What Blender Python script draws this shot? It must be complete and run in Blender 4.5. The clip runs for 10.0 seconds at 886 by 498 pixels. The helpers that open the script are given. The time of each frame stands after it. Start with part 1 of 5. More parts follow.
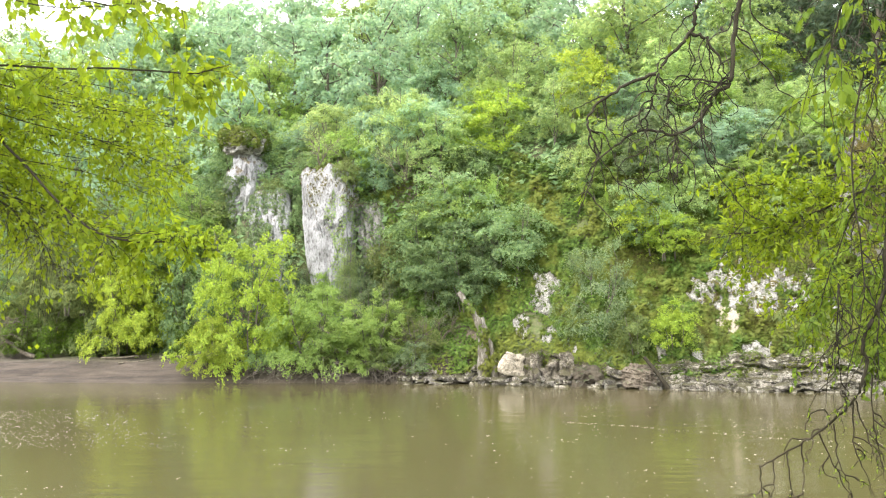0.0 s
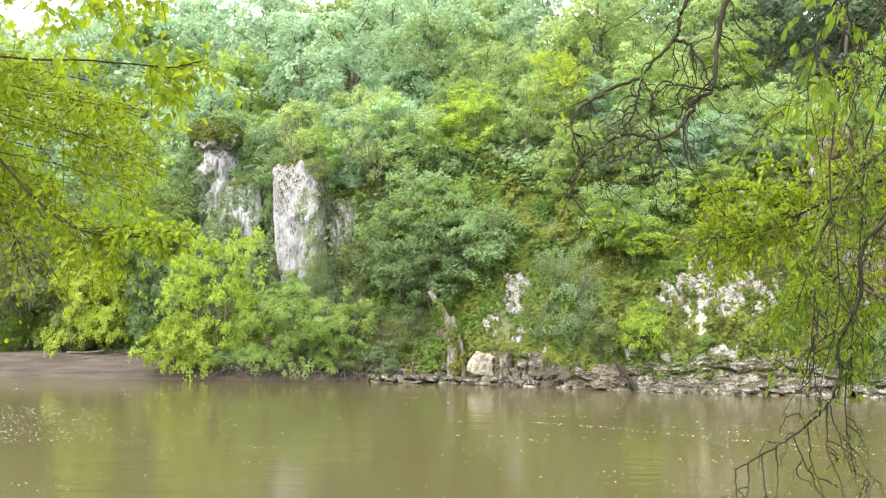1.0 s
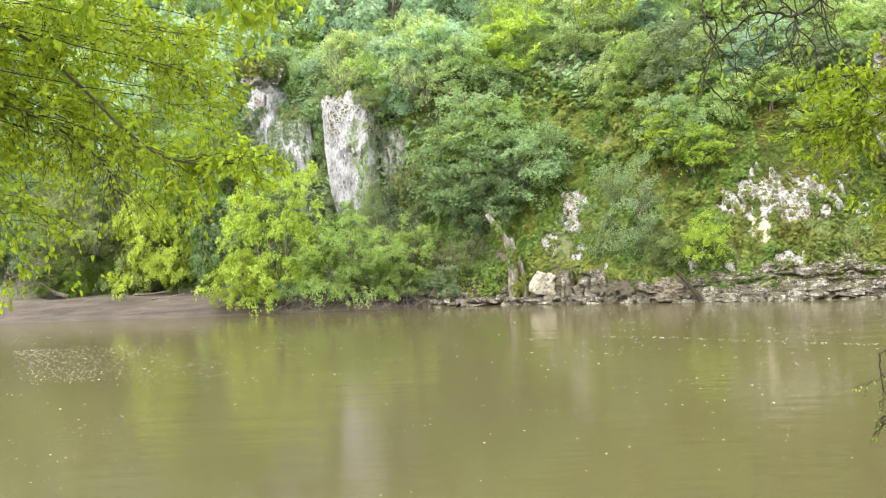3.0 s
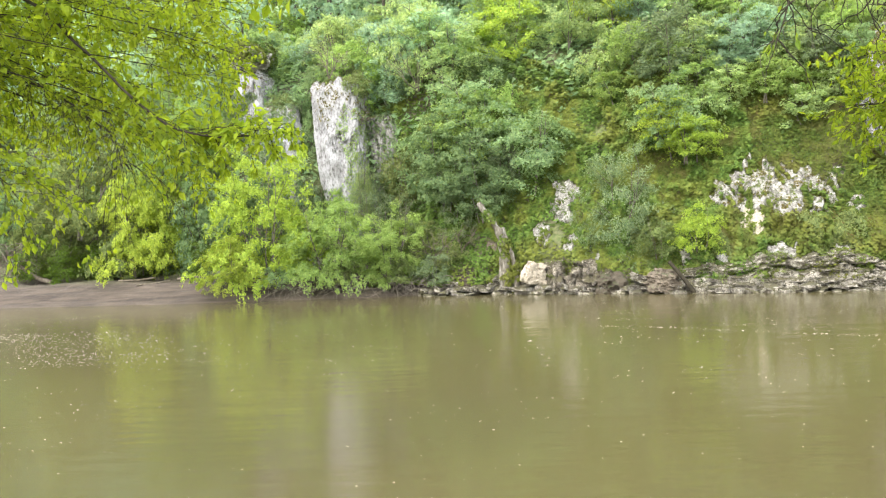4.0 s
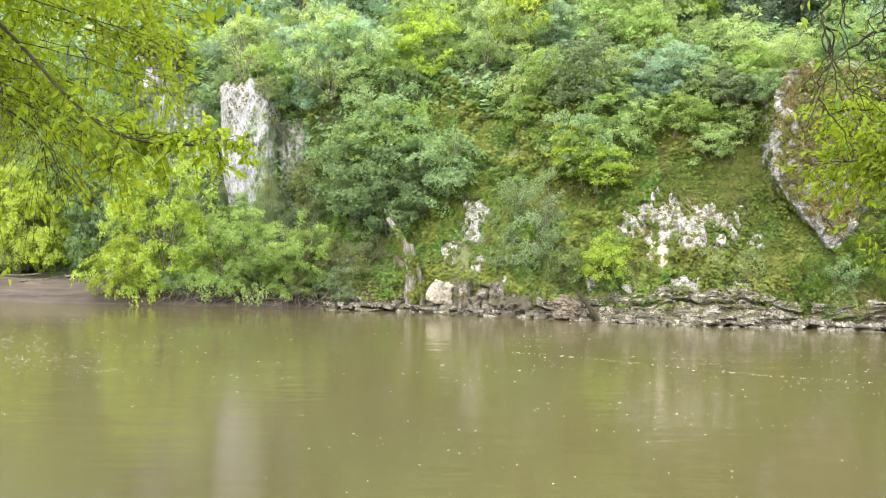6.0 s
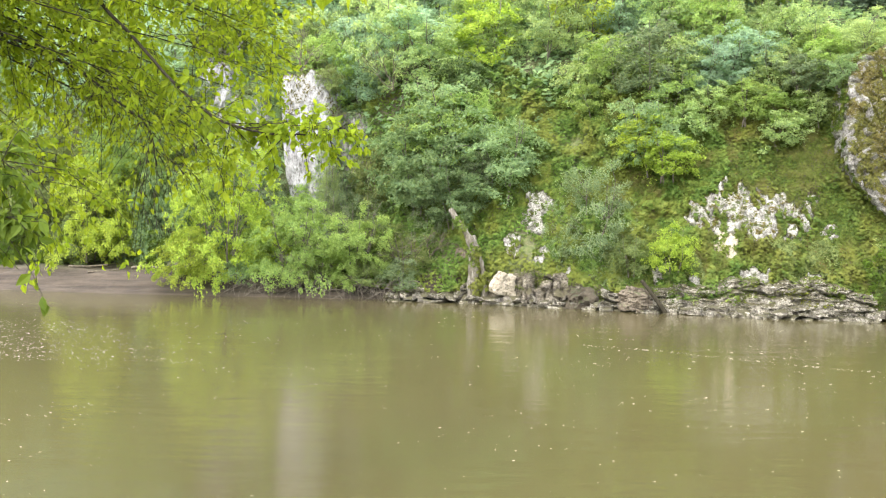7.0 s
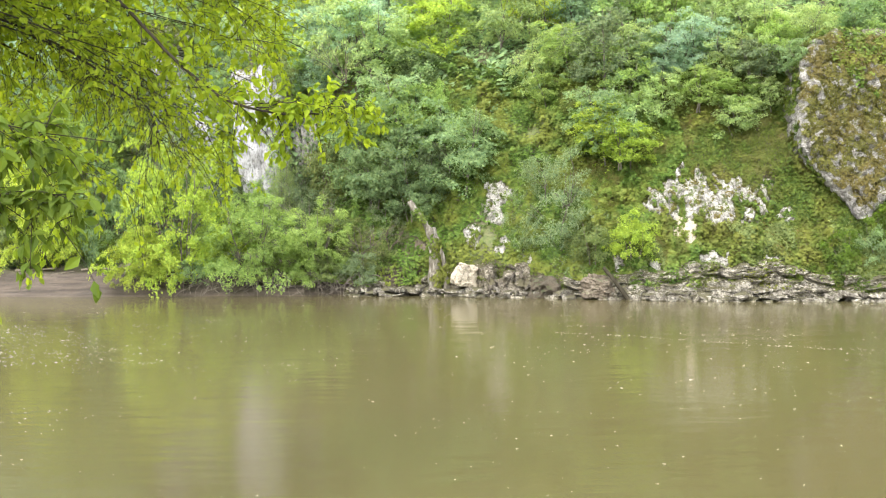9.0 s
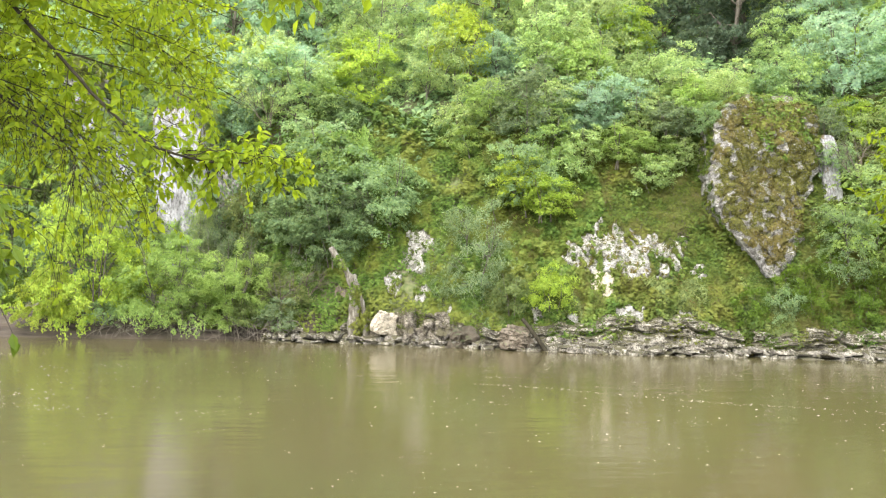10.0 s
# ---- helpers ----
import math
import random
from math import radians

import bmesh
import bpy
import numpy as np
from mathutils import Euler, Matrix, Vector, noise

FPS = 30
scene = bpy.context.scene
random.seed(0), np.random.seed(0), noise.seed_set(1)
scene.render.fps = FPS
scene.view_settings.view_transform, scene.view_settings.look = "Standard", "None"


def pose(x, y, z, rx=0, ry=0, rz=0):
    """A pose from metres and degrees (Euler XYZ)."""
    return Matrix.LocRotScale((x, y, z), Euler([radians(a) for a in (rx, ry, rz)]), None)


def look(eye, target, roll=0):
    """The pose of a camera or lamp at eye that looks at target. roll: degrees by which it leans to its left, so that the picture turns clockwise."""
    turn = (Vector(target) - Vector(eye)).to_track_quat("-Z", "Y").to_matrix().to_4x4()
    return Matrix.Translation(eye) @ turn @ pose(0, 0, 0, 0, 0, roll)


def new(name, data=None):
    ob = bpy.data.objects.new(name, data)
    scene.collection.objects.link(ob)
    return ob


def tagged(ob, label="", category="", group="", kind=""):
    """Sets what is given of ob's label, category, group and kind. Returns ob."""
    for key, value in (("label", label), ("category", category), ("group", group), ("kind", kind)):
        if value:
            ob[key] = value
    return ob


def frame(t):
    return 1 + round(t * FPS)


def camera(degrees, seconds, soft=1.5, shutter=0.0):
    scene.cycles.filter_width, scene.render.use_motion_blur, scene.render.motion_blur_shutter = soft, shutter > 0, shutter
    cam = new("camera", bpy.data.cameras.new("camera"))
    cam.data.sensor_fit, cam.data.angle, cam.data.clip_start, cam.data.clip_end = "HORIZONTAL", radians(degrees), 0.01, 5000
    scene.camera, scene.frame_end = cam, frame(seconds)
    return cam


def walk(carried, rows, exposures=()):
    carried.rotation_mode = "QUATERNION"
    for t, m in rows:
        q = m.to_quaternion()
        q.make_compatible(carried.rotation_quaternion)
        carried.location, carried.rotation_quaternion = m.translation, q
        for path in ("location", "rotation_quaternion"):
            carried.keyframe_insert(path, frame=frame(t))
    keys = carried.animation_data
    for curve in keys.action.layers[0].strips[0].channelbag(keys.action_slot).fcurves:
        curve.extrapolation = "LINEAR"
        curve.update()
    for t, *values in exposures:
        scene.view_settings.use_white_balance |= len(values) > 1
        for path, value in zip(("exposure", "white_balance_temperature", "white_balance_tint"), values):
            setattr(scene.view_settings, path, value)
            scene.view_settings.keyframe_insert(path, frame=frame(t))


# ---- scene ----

cam = camera(50.0, 10.0, 1.2)
PATH = [
    (0, (2.287, -0.658, 3.437), (2.134, 1.332, 3.567), -0.7),
    (0.5, (2.255, -0.662, 3.442), (2.118, 1.33, 3.569), -0.2),
    (1, (2.199, -0.667, 3.448), (2.11, 1.327, 3.575), 0.1),
    (1.5, (2.139, -0.647, 3.455), (2.06, 1.347, 3.591), 0.1),
    (2, (1.998, -0.672, 3.428), (1.851, 1.321, 3.507), -0.5),
    (2.5, (1.8, -0.638, 3.349), (1.645, 1.356, 3.375), -2.4),
    (2.7, (1.734, -0.634, 3.328), (1.547, 1.357, 3.325), -3.1),
    (4, (1.107, -0.264, 3.157), (0.959, 1.73, 3.115), -2.5),
    (4.5, (0.99, -0.073, 3.256), (1.028, 1.926, 3.206), -0.8),
    (4.6, (0.967, -0.068, 3.268), (0.928, 1.931, 3.238), -0.5),
    (4.8, (0.924, -0.113, 3.294), (0.837, 1.885, 3.282), -1.0),
    (5, (0.884, -0.117, 3.313), (0.823, 1.882, 3.313), -0.3),
    (5.3, (0.764, -0.002, 3.319), (0.812, 1.998, 3.333), 0.6),
    (5.4, (0.713, 0.074, 3.323), (0.865, 2.068, 3.358), 1.0),
    (5.5, (0.66, 0.146, 3.337), (0.781, 2.142, 3.373), 1.2),
    (6, (0.424, 0.33, 3.375), (0.501, 2.329, 3.354), 1.1),
    (7.3, (-0.371, 0.713, 3.35), (-0.409, 2.712, 3.308), 1.0),
    (7.5, (-0.429, 0.753, 3.306), (-0.451, 2.753, 3.314), 1.1),
    (8, (-0.623, 0.863, 3.324), (-0.685, 2.862, 3.319), 2.3),
    (8.5, (-0.818, 1.011, 3.221), (-0.764, 3.01, 3.175), 1.6),
    (9, (-0.987, 0.997, 3.219), (-0.893, 2.994, 3.168), -0.5),
    (9.5, (-1.032, 1.058, 3.259), (-0.885, 3.053, 3.234), -0.4),
    (10, (-1.059, 0.986, 3.292), (-0.797, 2.968, 3.34), 1.1),
]
walk(cam, [(t, look(eye, target, roll)) for t, eye, target, roll in PATH], [(0.0, 1.14), (10.0, 1.26)])

# ---- world, sun, exposure ----
world = bpy.data.worlds.new("overcast_sky")
scene.world = world
world.use_nodes = True
wn, wl = world.node_tree.nodes, world.node_tree.links
wn.clear()
SUN_EL, SUN_AZ = radians(48), radians(-148)   # azimuth from +y towards +x
sky = wn.new("ShaderNodeTexSky")
sky.sky_type, sky.sun_disc = "NISHITA", False
sky.sun_elevation, sky.sun_rotation = SUN_EL, SUN_AZ
sky.air_density, sky.dust_density = 1.0, 4.0
bg_sky, bg_cloud, add_bg, w_out = (wn.new("ShaderNodeBackground"), wn.new("ShaderNodeBackground"),
                                   wn.new("ShaderNodeAddShader"), wn.new("ShaderNodeOutputWorld"))
bg_sky.inputs[1].default_value = 0.06
bg_cloud.inputs[0].default_value = (0.99, 0.985, 1.03, 1)
bg_cloud.inputs[1].default_value = 2.0
wl.new(sky.outputs[0], bg_sky.inputs[0])
wl.new(bg_sky.outputs[0], add_bg.inputs[0])
wl.new(bg_cloud.outputs[0], add_bg.inputs[1])
wl.new(add_bg.outputs[0], w_out.inputs[0])

sun = new("sun", bpy.data.lights.new("sun", "SUN"))
sun.data.energy, sun.data.angle, sun.data.color = 1.2, radians(24), (1.0, 0.95, 0.88)
sun_dir = Vector((math.sin(SUN_AZ) * math.cos(SUN_EL), math.cos(SUN_AZ) * math.cos(SUN_EL), math.sin(SUN_EL)))
sun.matrix_world = look(sun_dir * 200, (0, 0, 0))


# ---- materials ----
def mat(name):
    m = bpy.data.materials.new(name)
    m.use_nodes = True
    n = m.node_tree.nodes
    n.clear()
    return m, n, m.node_tree.links


def ramp(n, stops):
    r = n.new("ShaderNodeValToRGB")
    e = r.color_ramp.elements
    while len(e) < len(stops):
        e.new(0.5)
    for el, (p, c) in zip(e, stops):
        el.position, el.color = p, (*c, 1)
    return r


def noise_tex(n, l, vec, scale, detail=4, rough=0.55):
    t = n.new("ShaderNodeTexNoise")
    t.inputs["Scale"].default_value, t.inputs["Detail"].default_value = scale, detail
    t.inputs["Roughness"].default_value = rough
    if vec is not None:
        l.new(vec, t.inputs["Vector"])
    return t


def mixc(n, l, fac, a, b, mode="MIX"):
    m = n.new("ShaderNodeMix")
    m.data_type, m.blend_type = "RGBA", mode
    for sock, v in ((m.inputs[0], fac), (m.inputs[6], a), (m.inputs[7], b)):
        if isinstance(v, (int, float)):
            sock.default_value = v
        elif isinstance(v, tuple):
            sock.default_value = (*v, 1)
        else:
            l.new(v, sock)
    return m.outputs[2]


def leaf_material(name, colour, thin=0.4, rough=0.6, other=None, spread=0.22, through_tint=(1.2, 1.15, 0.85)):
    """Leaf with its own tint for every leaf, clump and plant; light shines through it. other: a second colour in broad patches."""
    m, n, l = mat(name)
    geo, info = n.new("ShaderNodeNewGeometry"), n.new("ShaderNodeObjectInfo")
    lo, hi = tuple(v * (1 - spread) for v in colour), tuple(v * (1 + spread) for v in colour)
    r = ramp(n, [(0.0, (lo[0] * 0.92, lo[1], lo[2] * 1.1)), (1.0, (hi[0] * 1.08, hi[1], hi[2] * 0.95))])
    l.new(geo.outputs["Random Per Island"], r.inputs[0])
    col = r.outputs[0]
    if other:
        t = noise_tex(n, l, geo.outputs["Position"], 0.55, 5, 0.65)
        k = ramp(n, [(0.44, (0, 0, 0)), (0.58, (1, 1, 1))])
        l.new(t.outputs[0], k.inputs[0])
        col = mixc(n, l, k.outputs[0], col, other)
    clump = noise_tex(n, l, geo.outputs["Position"], 1.1, 3, 0.6)
    hsv = n.new("ShaderNodeHueSaturation")
    mr = n.new("ShaderNodeMapRange")
    mr.inputs[3].default_value, mr.inputs[4].default_value = 0.49, 0.506
    l.new(info.outputs["Random"], mr.inputs[0])
    l.new(mr.outputs[0], hsv.inputs["Hue"])
    mul, fr, mv, mc, both = [n.new("ShaderNodeMath") for _ in range(2)] + [n.new("ShaderNodeMapRange") for _ in range(2)] + [n.new("ShaderNodeMath")]
    mul.operation, fr.operation, both.operation = "MULTIPLY", "FRACT", "MULTIPLY"
    mul.inputs[1].default_value = 7.31
    l.new(info.outputs["Random"], mul.inputs[0])
    l.new(mul.outputs[0], fr.inputs[0])
    mv.inputs[3].default_value, mv.inputs[4].default_value = 0.86, 1.14
    l.new(fr.outputs[0], mv.inputs[0])
    mc.inputs[1].default_value, mc.inputs[2].default_value, mc.inputs[3].default_value, mc.inputs[4].default_value = 0.35, 0.65, 0.9, 1.1
    l.new(clump.outputs[0], mc.inputs[0])
    spray = noise_tex(n, l, geo.outputs["Position"], 3.4, 2, 0.5)
    ms, pair = n.new("ShaderNodeMapRange"), n.new("ShaderNodeMath")
    ms.inputs[1].default_value, ms.inputs[2].default_value, ms.inputs[3].default_value, ms.inputs[4].default_value = 0.35, 0.65, 0.86, 1.14
    pair.operation = "MULTIPLY"
    l.new(spray.outputs[0], ms.inputs[0])
    l.new(mc.outputs[0], pair.inputs[0])
    l.new(ms.outputs[0], pair.inputs[1])
    l.new(mv.outputs[0], both.inputs[0])
    l.new(pair.outputs[0], both.inputs[1])
    l.new(both.outputs[0], hsv.inputs["Value"])
    l.new(col, hsv.inputs["Color"])
    p = n.new("ShaderNodeBsdfPrincipled")
    p.inputs["Roughness"].default_value = rough
    p.inputs["Specular IOR Level"].default_value = 0.1
    l.new(hsv.outputs[0], p.inputs["Base Color"])
    tr = n.new("ShaderNodeBsdfTranslucent")
    warm = mixc(n, l, 1.0, hsv.outputs[0], through_tint, "MULTIPLY")
    l.new(warm, tr.inputs[0])
    mx = n.new("ShaderNodeMixShader")
    mx.inputs[0].default_value = thin
    l.new(p.outputs[0], mx.inputs[1])
    l.new(tr.outputs[0], mx.inputs[2])
    out = n.new("ShaderNodeOutputMaterial")
    l.new(mx.outputs[0], out.inputs[0])
    return m


LEAF_BRIGHT = leaf_material("leaf_yellow_green", (0.285, 0.385, 0.06), 0.52, 0.7)
LEAF_FRESH = leaf_material("leaf_fresh_green", (0.24, 0.352, 0.105), 0.6, 0.75)
LEAF_MID = leaf_material("leaf_mid_green", (0.213, 0.315, 0.15), 0.6, 0.75)
LEAF_DARK = leaf_material("leaf_deep_green", (0.15, 0.228, 0.1), 0.52, 0.75)
LEAF_GREY = leaf_material("leaf_grey_green", (0.172, 0.235, 0.12), 0.5, 0.75)
LEAF_OLIVE = leaf_material("leaf_olive", (0.15, 0.195, 0.065), 0.35)
# distance haze is painted into the next two leaf colours: paler and bluer
LEAF_HAZED = leaf_material("leaf_green_painted_haze", (0.295, 0.425, 0.29), 0.66, 0.8, None, 0.12)
LEAF_PALE = leaf_material("leaf_pale_green", (0.308, 0.415, 0.18), 0.66, 0.75)
LEAF_IVY = leaf_material("leaf_ivy", (0.082, 0.136, 0.026), 0.25, 0.5, (0.135, 0.155, 0.03), 0.4)
LEAF_TURF = leaf_material("grass_blade", (0.088, 0.12, 0.024), 0.35, 0.6, (0.112, 0.112, 0.034), 0.35)
# the wood's shadowed hollow, painted as a dark bluish leaf colour
LEAF_HOLLOW_SHADE = leaf_material("leaf_painted_hollow_shade", (0.115, 0.165, 0.105), 0.45, 0.8, None, 0.2)
LEAF_MOSS = leaf_material("moss_tuft", (0.09, 0.094, 0.024), 0.1, 0.8, (0.11, 0.094, 0.031), 0.4)
LEAF_ASH = leaf_material("leaf_ash_green", (0.175, 0.268, 0.022), 0.58, 0.5, None, 0.28, (1.3, 1.2, 0.6))
LEAF_NEAR = leaf_material("leaf_backlit_green", (0.225, 0.335, 0.03), 0.68, 0.45, None, 0.25, (1.3, 1.2, 0.6))
LEAF_VINE = leaf_material("leaf_vine_green", (0.118, 0.188, 0.026), 0.5, 0.5, None, 0.3, (1.3, 1.2, 0.6))
# darkened green: the shade of deep hollows is painted into this leaf colour
LEAF_PAINTED_SHADE = leaf_material("leaf_green_painted_shade", (0.09, 0.15, 0.022), 0.45, 0.45, None, 0.3, (1.3, 1.2, 0.6))


def bark_material(name, a, b, c, scale=6.0):
    m, n, l = mat(name)
    tc, mp = n.new("ShaderNodeTexCoord"), n.new("ShaderNodeMapping")
    mp.inputs["Scale"].default_value = (1, 1, 0.3)
    l.new(tc.outputs["Object"], mp.inputs[0])
    t = noise_tex(n, l, mp.outputs[0], scale, 6, 0.65)
    r = ramp(n, [(0.3, a), (0.5, b), (0.72, c)])
    l.new(t.outputs[0], r.inputs[0])
    p = n.new("ShaderNodeBsdfPrincipled")
    p.inputs["Roughness"].default_value = 0.9
    p.inputs["Specular IOR Level"].default_value = 0.15
    l.new(r.outputs[0], p.inputs["Base Color"])
    bump = n.new("ShaderNodeBump")
    bump.inputs["Strength"].default_value, bump.inputs["Distance"].default_value = 0.6, 0.02
    l.new(t.outputs[0], bump.inputs["Height"])
    l.new(bump.outputs[0], p.inputs["Normal"])
    out = n.new("ShaderNodeOutputMaterial")
    l.new(p.outputs[0], out.inputs[0])
    return m


BARK = bark_material("bark_grey_brown", (0.06, 0.052, 0.04), (0.13, 0.115, 0.09), (0.22, 0.20, 0.165))
BARK_DARK = bark_material("bark_dark", (0.015, 0.013, 0.008), (0.031, 0.027, 0.017), (0.06, 0.053, 0.035), 14)
BARK_PALE = bark_material("bark_pale_lichen", (0.04, 0.036, 0.026), (0.13, 0.118, 0.09), (0.32, 0.31, 0.265), 9)
DEADWOOD = bark_material("deadwood_grey", (0.06, 0.05, 0.035), (0.115, 0.098, 0.072), (0.19, 0.168, 0.13), 8)


def rock_material(name, white, grey, dark, moss, moss_amount, streak=0.25, scale=1.0, bias=0.0, pit=17.0):
    m, n, l = mat(name)
    tc, mp, geo = n.new("ShaderNodeTexCoord"), n.new("ShaderNodeMapping"), n.new("ShaderNodeNewGeometry")
    mp.inputs["Scale"].default_value = (1, 1, streak)
    l.new(geo.outputs["Position"], mp.inputs[0])
    big = noise_tex(n, l, mp.outputs[0], 1.2 * scale, 7, 0.65)
    fine = noise_tex(n, l, mp.outputs[0], 9 * scale, 8, 0.75)
    r1 = ramp(n, [(0.36 + bias, dark), (0.43 + bias, grey), (0.52 + bias, white), (0.8, white)])
    l.new(big.outputs[0], r1.inputs[0])
    r2 = ramp(n, [(0.38 + bias / 2, dark), (0.45 + bias / 2, grey), (0.52 + bias / 2, white)])
    l.new(fine.outputs[0], r2.inputs[0])
    col = mixc(n, l, 0.5, r1.outputs[0], r2.outputs[0], "MULTIPLY")
    col = mixc(n, l, 0.35, col, r2.outputs[0])
    # pits and lichen specks
    pits = noise_tex(n, l, mp.outputs[0], pit * scale, 4, 0.65)
    rp = ramp(n, [(0.36, (0.3, 0.29, 0.26)), (0.46, (1, 1, 1)), (0.6, (1, 1, 1)), (0.7, (1.12, 1.12, 1.12))])
    l.new(pits.outputs[0], rp.inputs[0])
    col = mixc(n, l, 0.85, col, rp.outputs[0], "MULTIPLY")
    # moss sits on what faces up and in noisy patches
    mn = noise_tex(n, l, geo.outputs["Position"], 1.3 * scale, 7, 0.7)
    sep = n.new("ShaderNodeSeparateXYZ")
    l.new(geo.outputs["Normal"], sep.inputs[0])
    ma = n.new("ShaderNodeMath")
    ma.operation = "MULTIPLY_ADD"
    ma.inputs[1].default_value = 0.28
    l.new(sep.outputs[2], ma.inputs[0])
    l.new(mn.outputs[0], ma.inputs[2])
    mr = n.new("ShaderNodeMapRange")
    mr.inputs[1].default_value, mr.inputs[2].default_value = 0.78 - moss_amount, 0.86 - moss_amount
    l.new(ma.outputs[0], mr.inputs[0])
    mossc = ramp(n, [(0.35, tuple(0.55 * v for v in moss)), (0.65, moss)])
    l.new(fine.outputs[0], mossc.inputs[0])
    col = mixc(n, l, mr.outputs[0], col, mossc.outputs[0])
    p = n.new("ShaderNodeBsdfPrincipled")
    p.inputs["Roughness"].default_value = 0.9
    l.new(col, p.inputs["Base Color"])
    bump = n.new("ShaderNodeBump")
    bump.inputs["Strength"].default_value, bump.inputs["Distance"].default_value = 0.9, 0.1
    l.new(fine.outputs[0], bump.inputs["Height"])
    l.new(bump.outputs[0], p.inputs["Normal"])
    out = n.new("ShaderNodeOutputMaterial")
    l.new(p.outputs[0], out.inputs[0])
    return m


LIMESTONE = rock_material("limestone_pale", (0.43, 0.43, 0.425), (0.29, 0.29, 0.285), (0.11, 0.105, 0.09), (0.15, 0.12, 0.065), 0.12, 0.45, 1.3, 0.0, 7.0)
LIMESTONE_OCHRE = rock_material("limestone_fresh", (0.50, 0.455, 0.36), (0.36, 0.32, 0.25), (0.0984, 0.082, 0.0656), (0.0656, 0.082, 0.0205), -0.2, 0.8, 1.0, -0.08)
LIMESTONE_WHITE = rock_material("limestone_weathered", (0.50, 0.49, 0.445), (0.23, 0.22, 0.185), (0.04, 0.036, 0.028), (0.0738, 0.0902, 0.0205), 0.1, 0.8, 2.2, 0.026, 5.0)
LIMESTONE_SPECK = rock_material("limestone_speckled", (0.44, 0.43, 0.40), (0.20, 0.19, 0.17), (0.05, 0.046, 0.038), (0.10, 0.10, 0.028), 0.16, 0.8, 2.6, 0.04, 5.0)
ROCK_MOSSY = rock_material("limestone_mossy", (0.328, 0.32, 0.295), (0.213, 0.205, 0.18), (0.082, 0.0738, 0.0615), (0.0984, 0.107, 0.0246), 0.16, 0.7)
ROCK_BROWN = rock_material("wet_brown_limestone", (0.42, 0.385, 0.31), (0.12, 0.10, 0.072), (0.05, 0.041, 0.03), (0.085, 0.075, 0.035), 0.2, 1.4, 1.4, 0.045, 6.0)
ROCK_WET = rock_material("riverside_limestone", (0.50, 0.475, 0.40), (0.145, 0.128, 0.096), (0.045, 0.037, 0.027), (0.09, 0.082, 0.036), 0.16, 0.8, 1.9, 0.016, 5.0)


def ground_material():
    m, n, l = mat("river_bank_earth")
    geo = n.new("ShaderNodeNewGeometry")
    big = noise_tex(n, l, geo.outputs["Position"], 0.35, 6, 0.6)
    fine = noise_tex(n, l, geo.outputs["Position"], 5.0, 8, 0.7)
    green = ramp(n, [(0.3, (0.05, 0.07, 0.02)), (0.5, (0.095, 0.125, 0.032)), (0.7, (0.14, 0.14, 0.05))])
    l.new(fine.outputs[0], green.inputs[0])
    soil = ramp(n, [(0.3, (0.08, 0.066, 0.045)), (0.7, (0.16, 0.135, 0.098))])
    l.new(fine.outputs[0], soil.inputs[0])
    fac = ramp(n, [(0.42, (0, 0, 0)), (0.58, (1, 1, 1))])
    l.new(big.outputs[0], fac.inputs[0])
    upper = mixc(n, l, fac.outputs[0], green.outputs[0], soil.outputs[0])
    mud = ramp(n, [(0.34, (0.022, 0.0165, 0.0105)), (0.48, (0.05, 0.038, 0.026)), (0.64, (0.086, 0.067, 0.047))])
    mp = n.new("ShaderNodeMapping")
    mp.inputs["Scale"].default_value = (0.12, 1.2, 3)
    l.new(geo.outputs["Position"], mp.inputs[0])
    strata = noise_tex(n, l, mp.outputs[0], 2.0, 8, 0.7)
    l.new(strata.outputs[0], mud.inputs[0])
    sep = n.new("ShaderNodeSeparateXYZ")
    l.new(geo.outputs["Position"], sep.inputs[0])
    ma = n.new("ShaderNodeMath")
    ma.operation = "MULTIPLY_ADD"
    ma.inputs[1].default_value = 0.8
    l.new(big.outputs[0], ma.inputs[0])
    l.new(sep.outputs[2], ma.inputs[2])
    mr = n.new("ShaderNodeMapRange")
    mr.inputs[1].default_value, mr.inputs[2].default_value = 1.35, 1.8
    l.new(ma.outputs[0], mr.inputs[0])
    col = mixc(n, l, mr.outputs[0], mud.outputs[0], upper)
    p = n.new("ShaderNodeBsdfPrincipled")
    p.inputs["Roughness"].default_value = 0.85
    l.new(col, p.inputs["Base Color"])
    bump = n.new("ShaderNodeBump")
    bump.inputs["Strength"].default_value, bump.inputs["Distance"].default_value = 0.8, 0.08
    hs = n.new("ShaderNodeMath")
    hs.operation = "MULTIPLY_ADD"
    hs.inputs[1].default_value = 1.6
    l.new(strata.outputs[0], hs.inputs[0])
    l.new(fine.outputs[0], hs.inputs[2])
    l.new(hs.outputs[0], bump.inputs["Height"])
    l.new(bump.outputs[0], p.inputs["Normal"])
    out = n.new("ShaderNodeOutputMaterial")
    l.new(p.outputs[0], out.inputs[0])
    return m


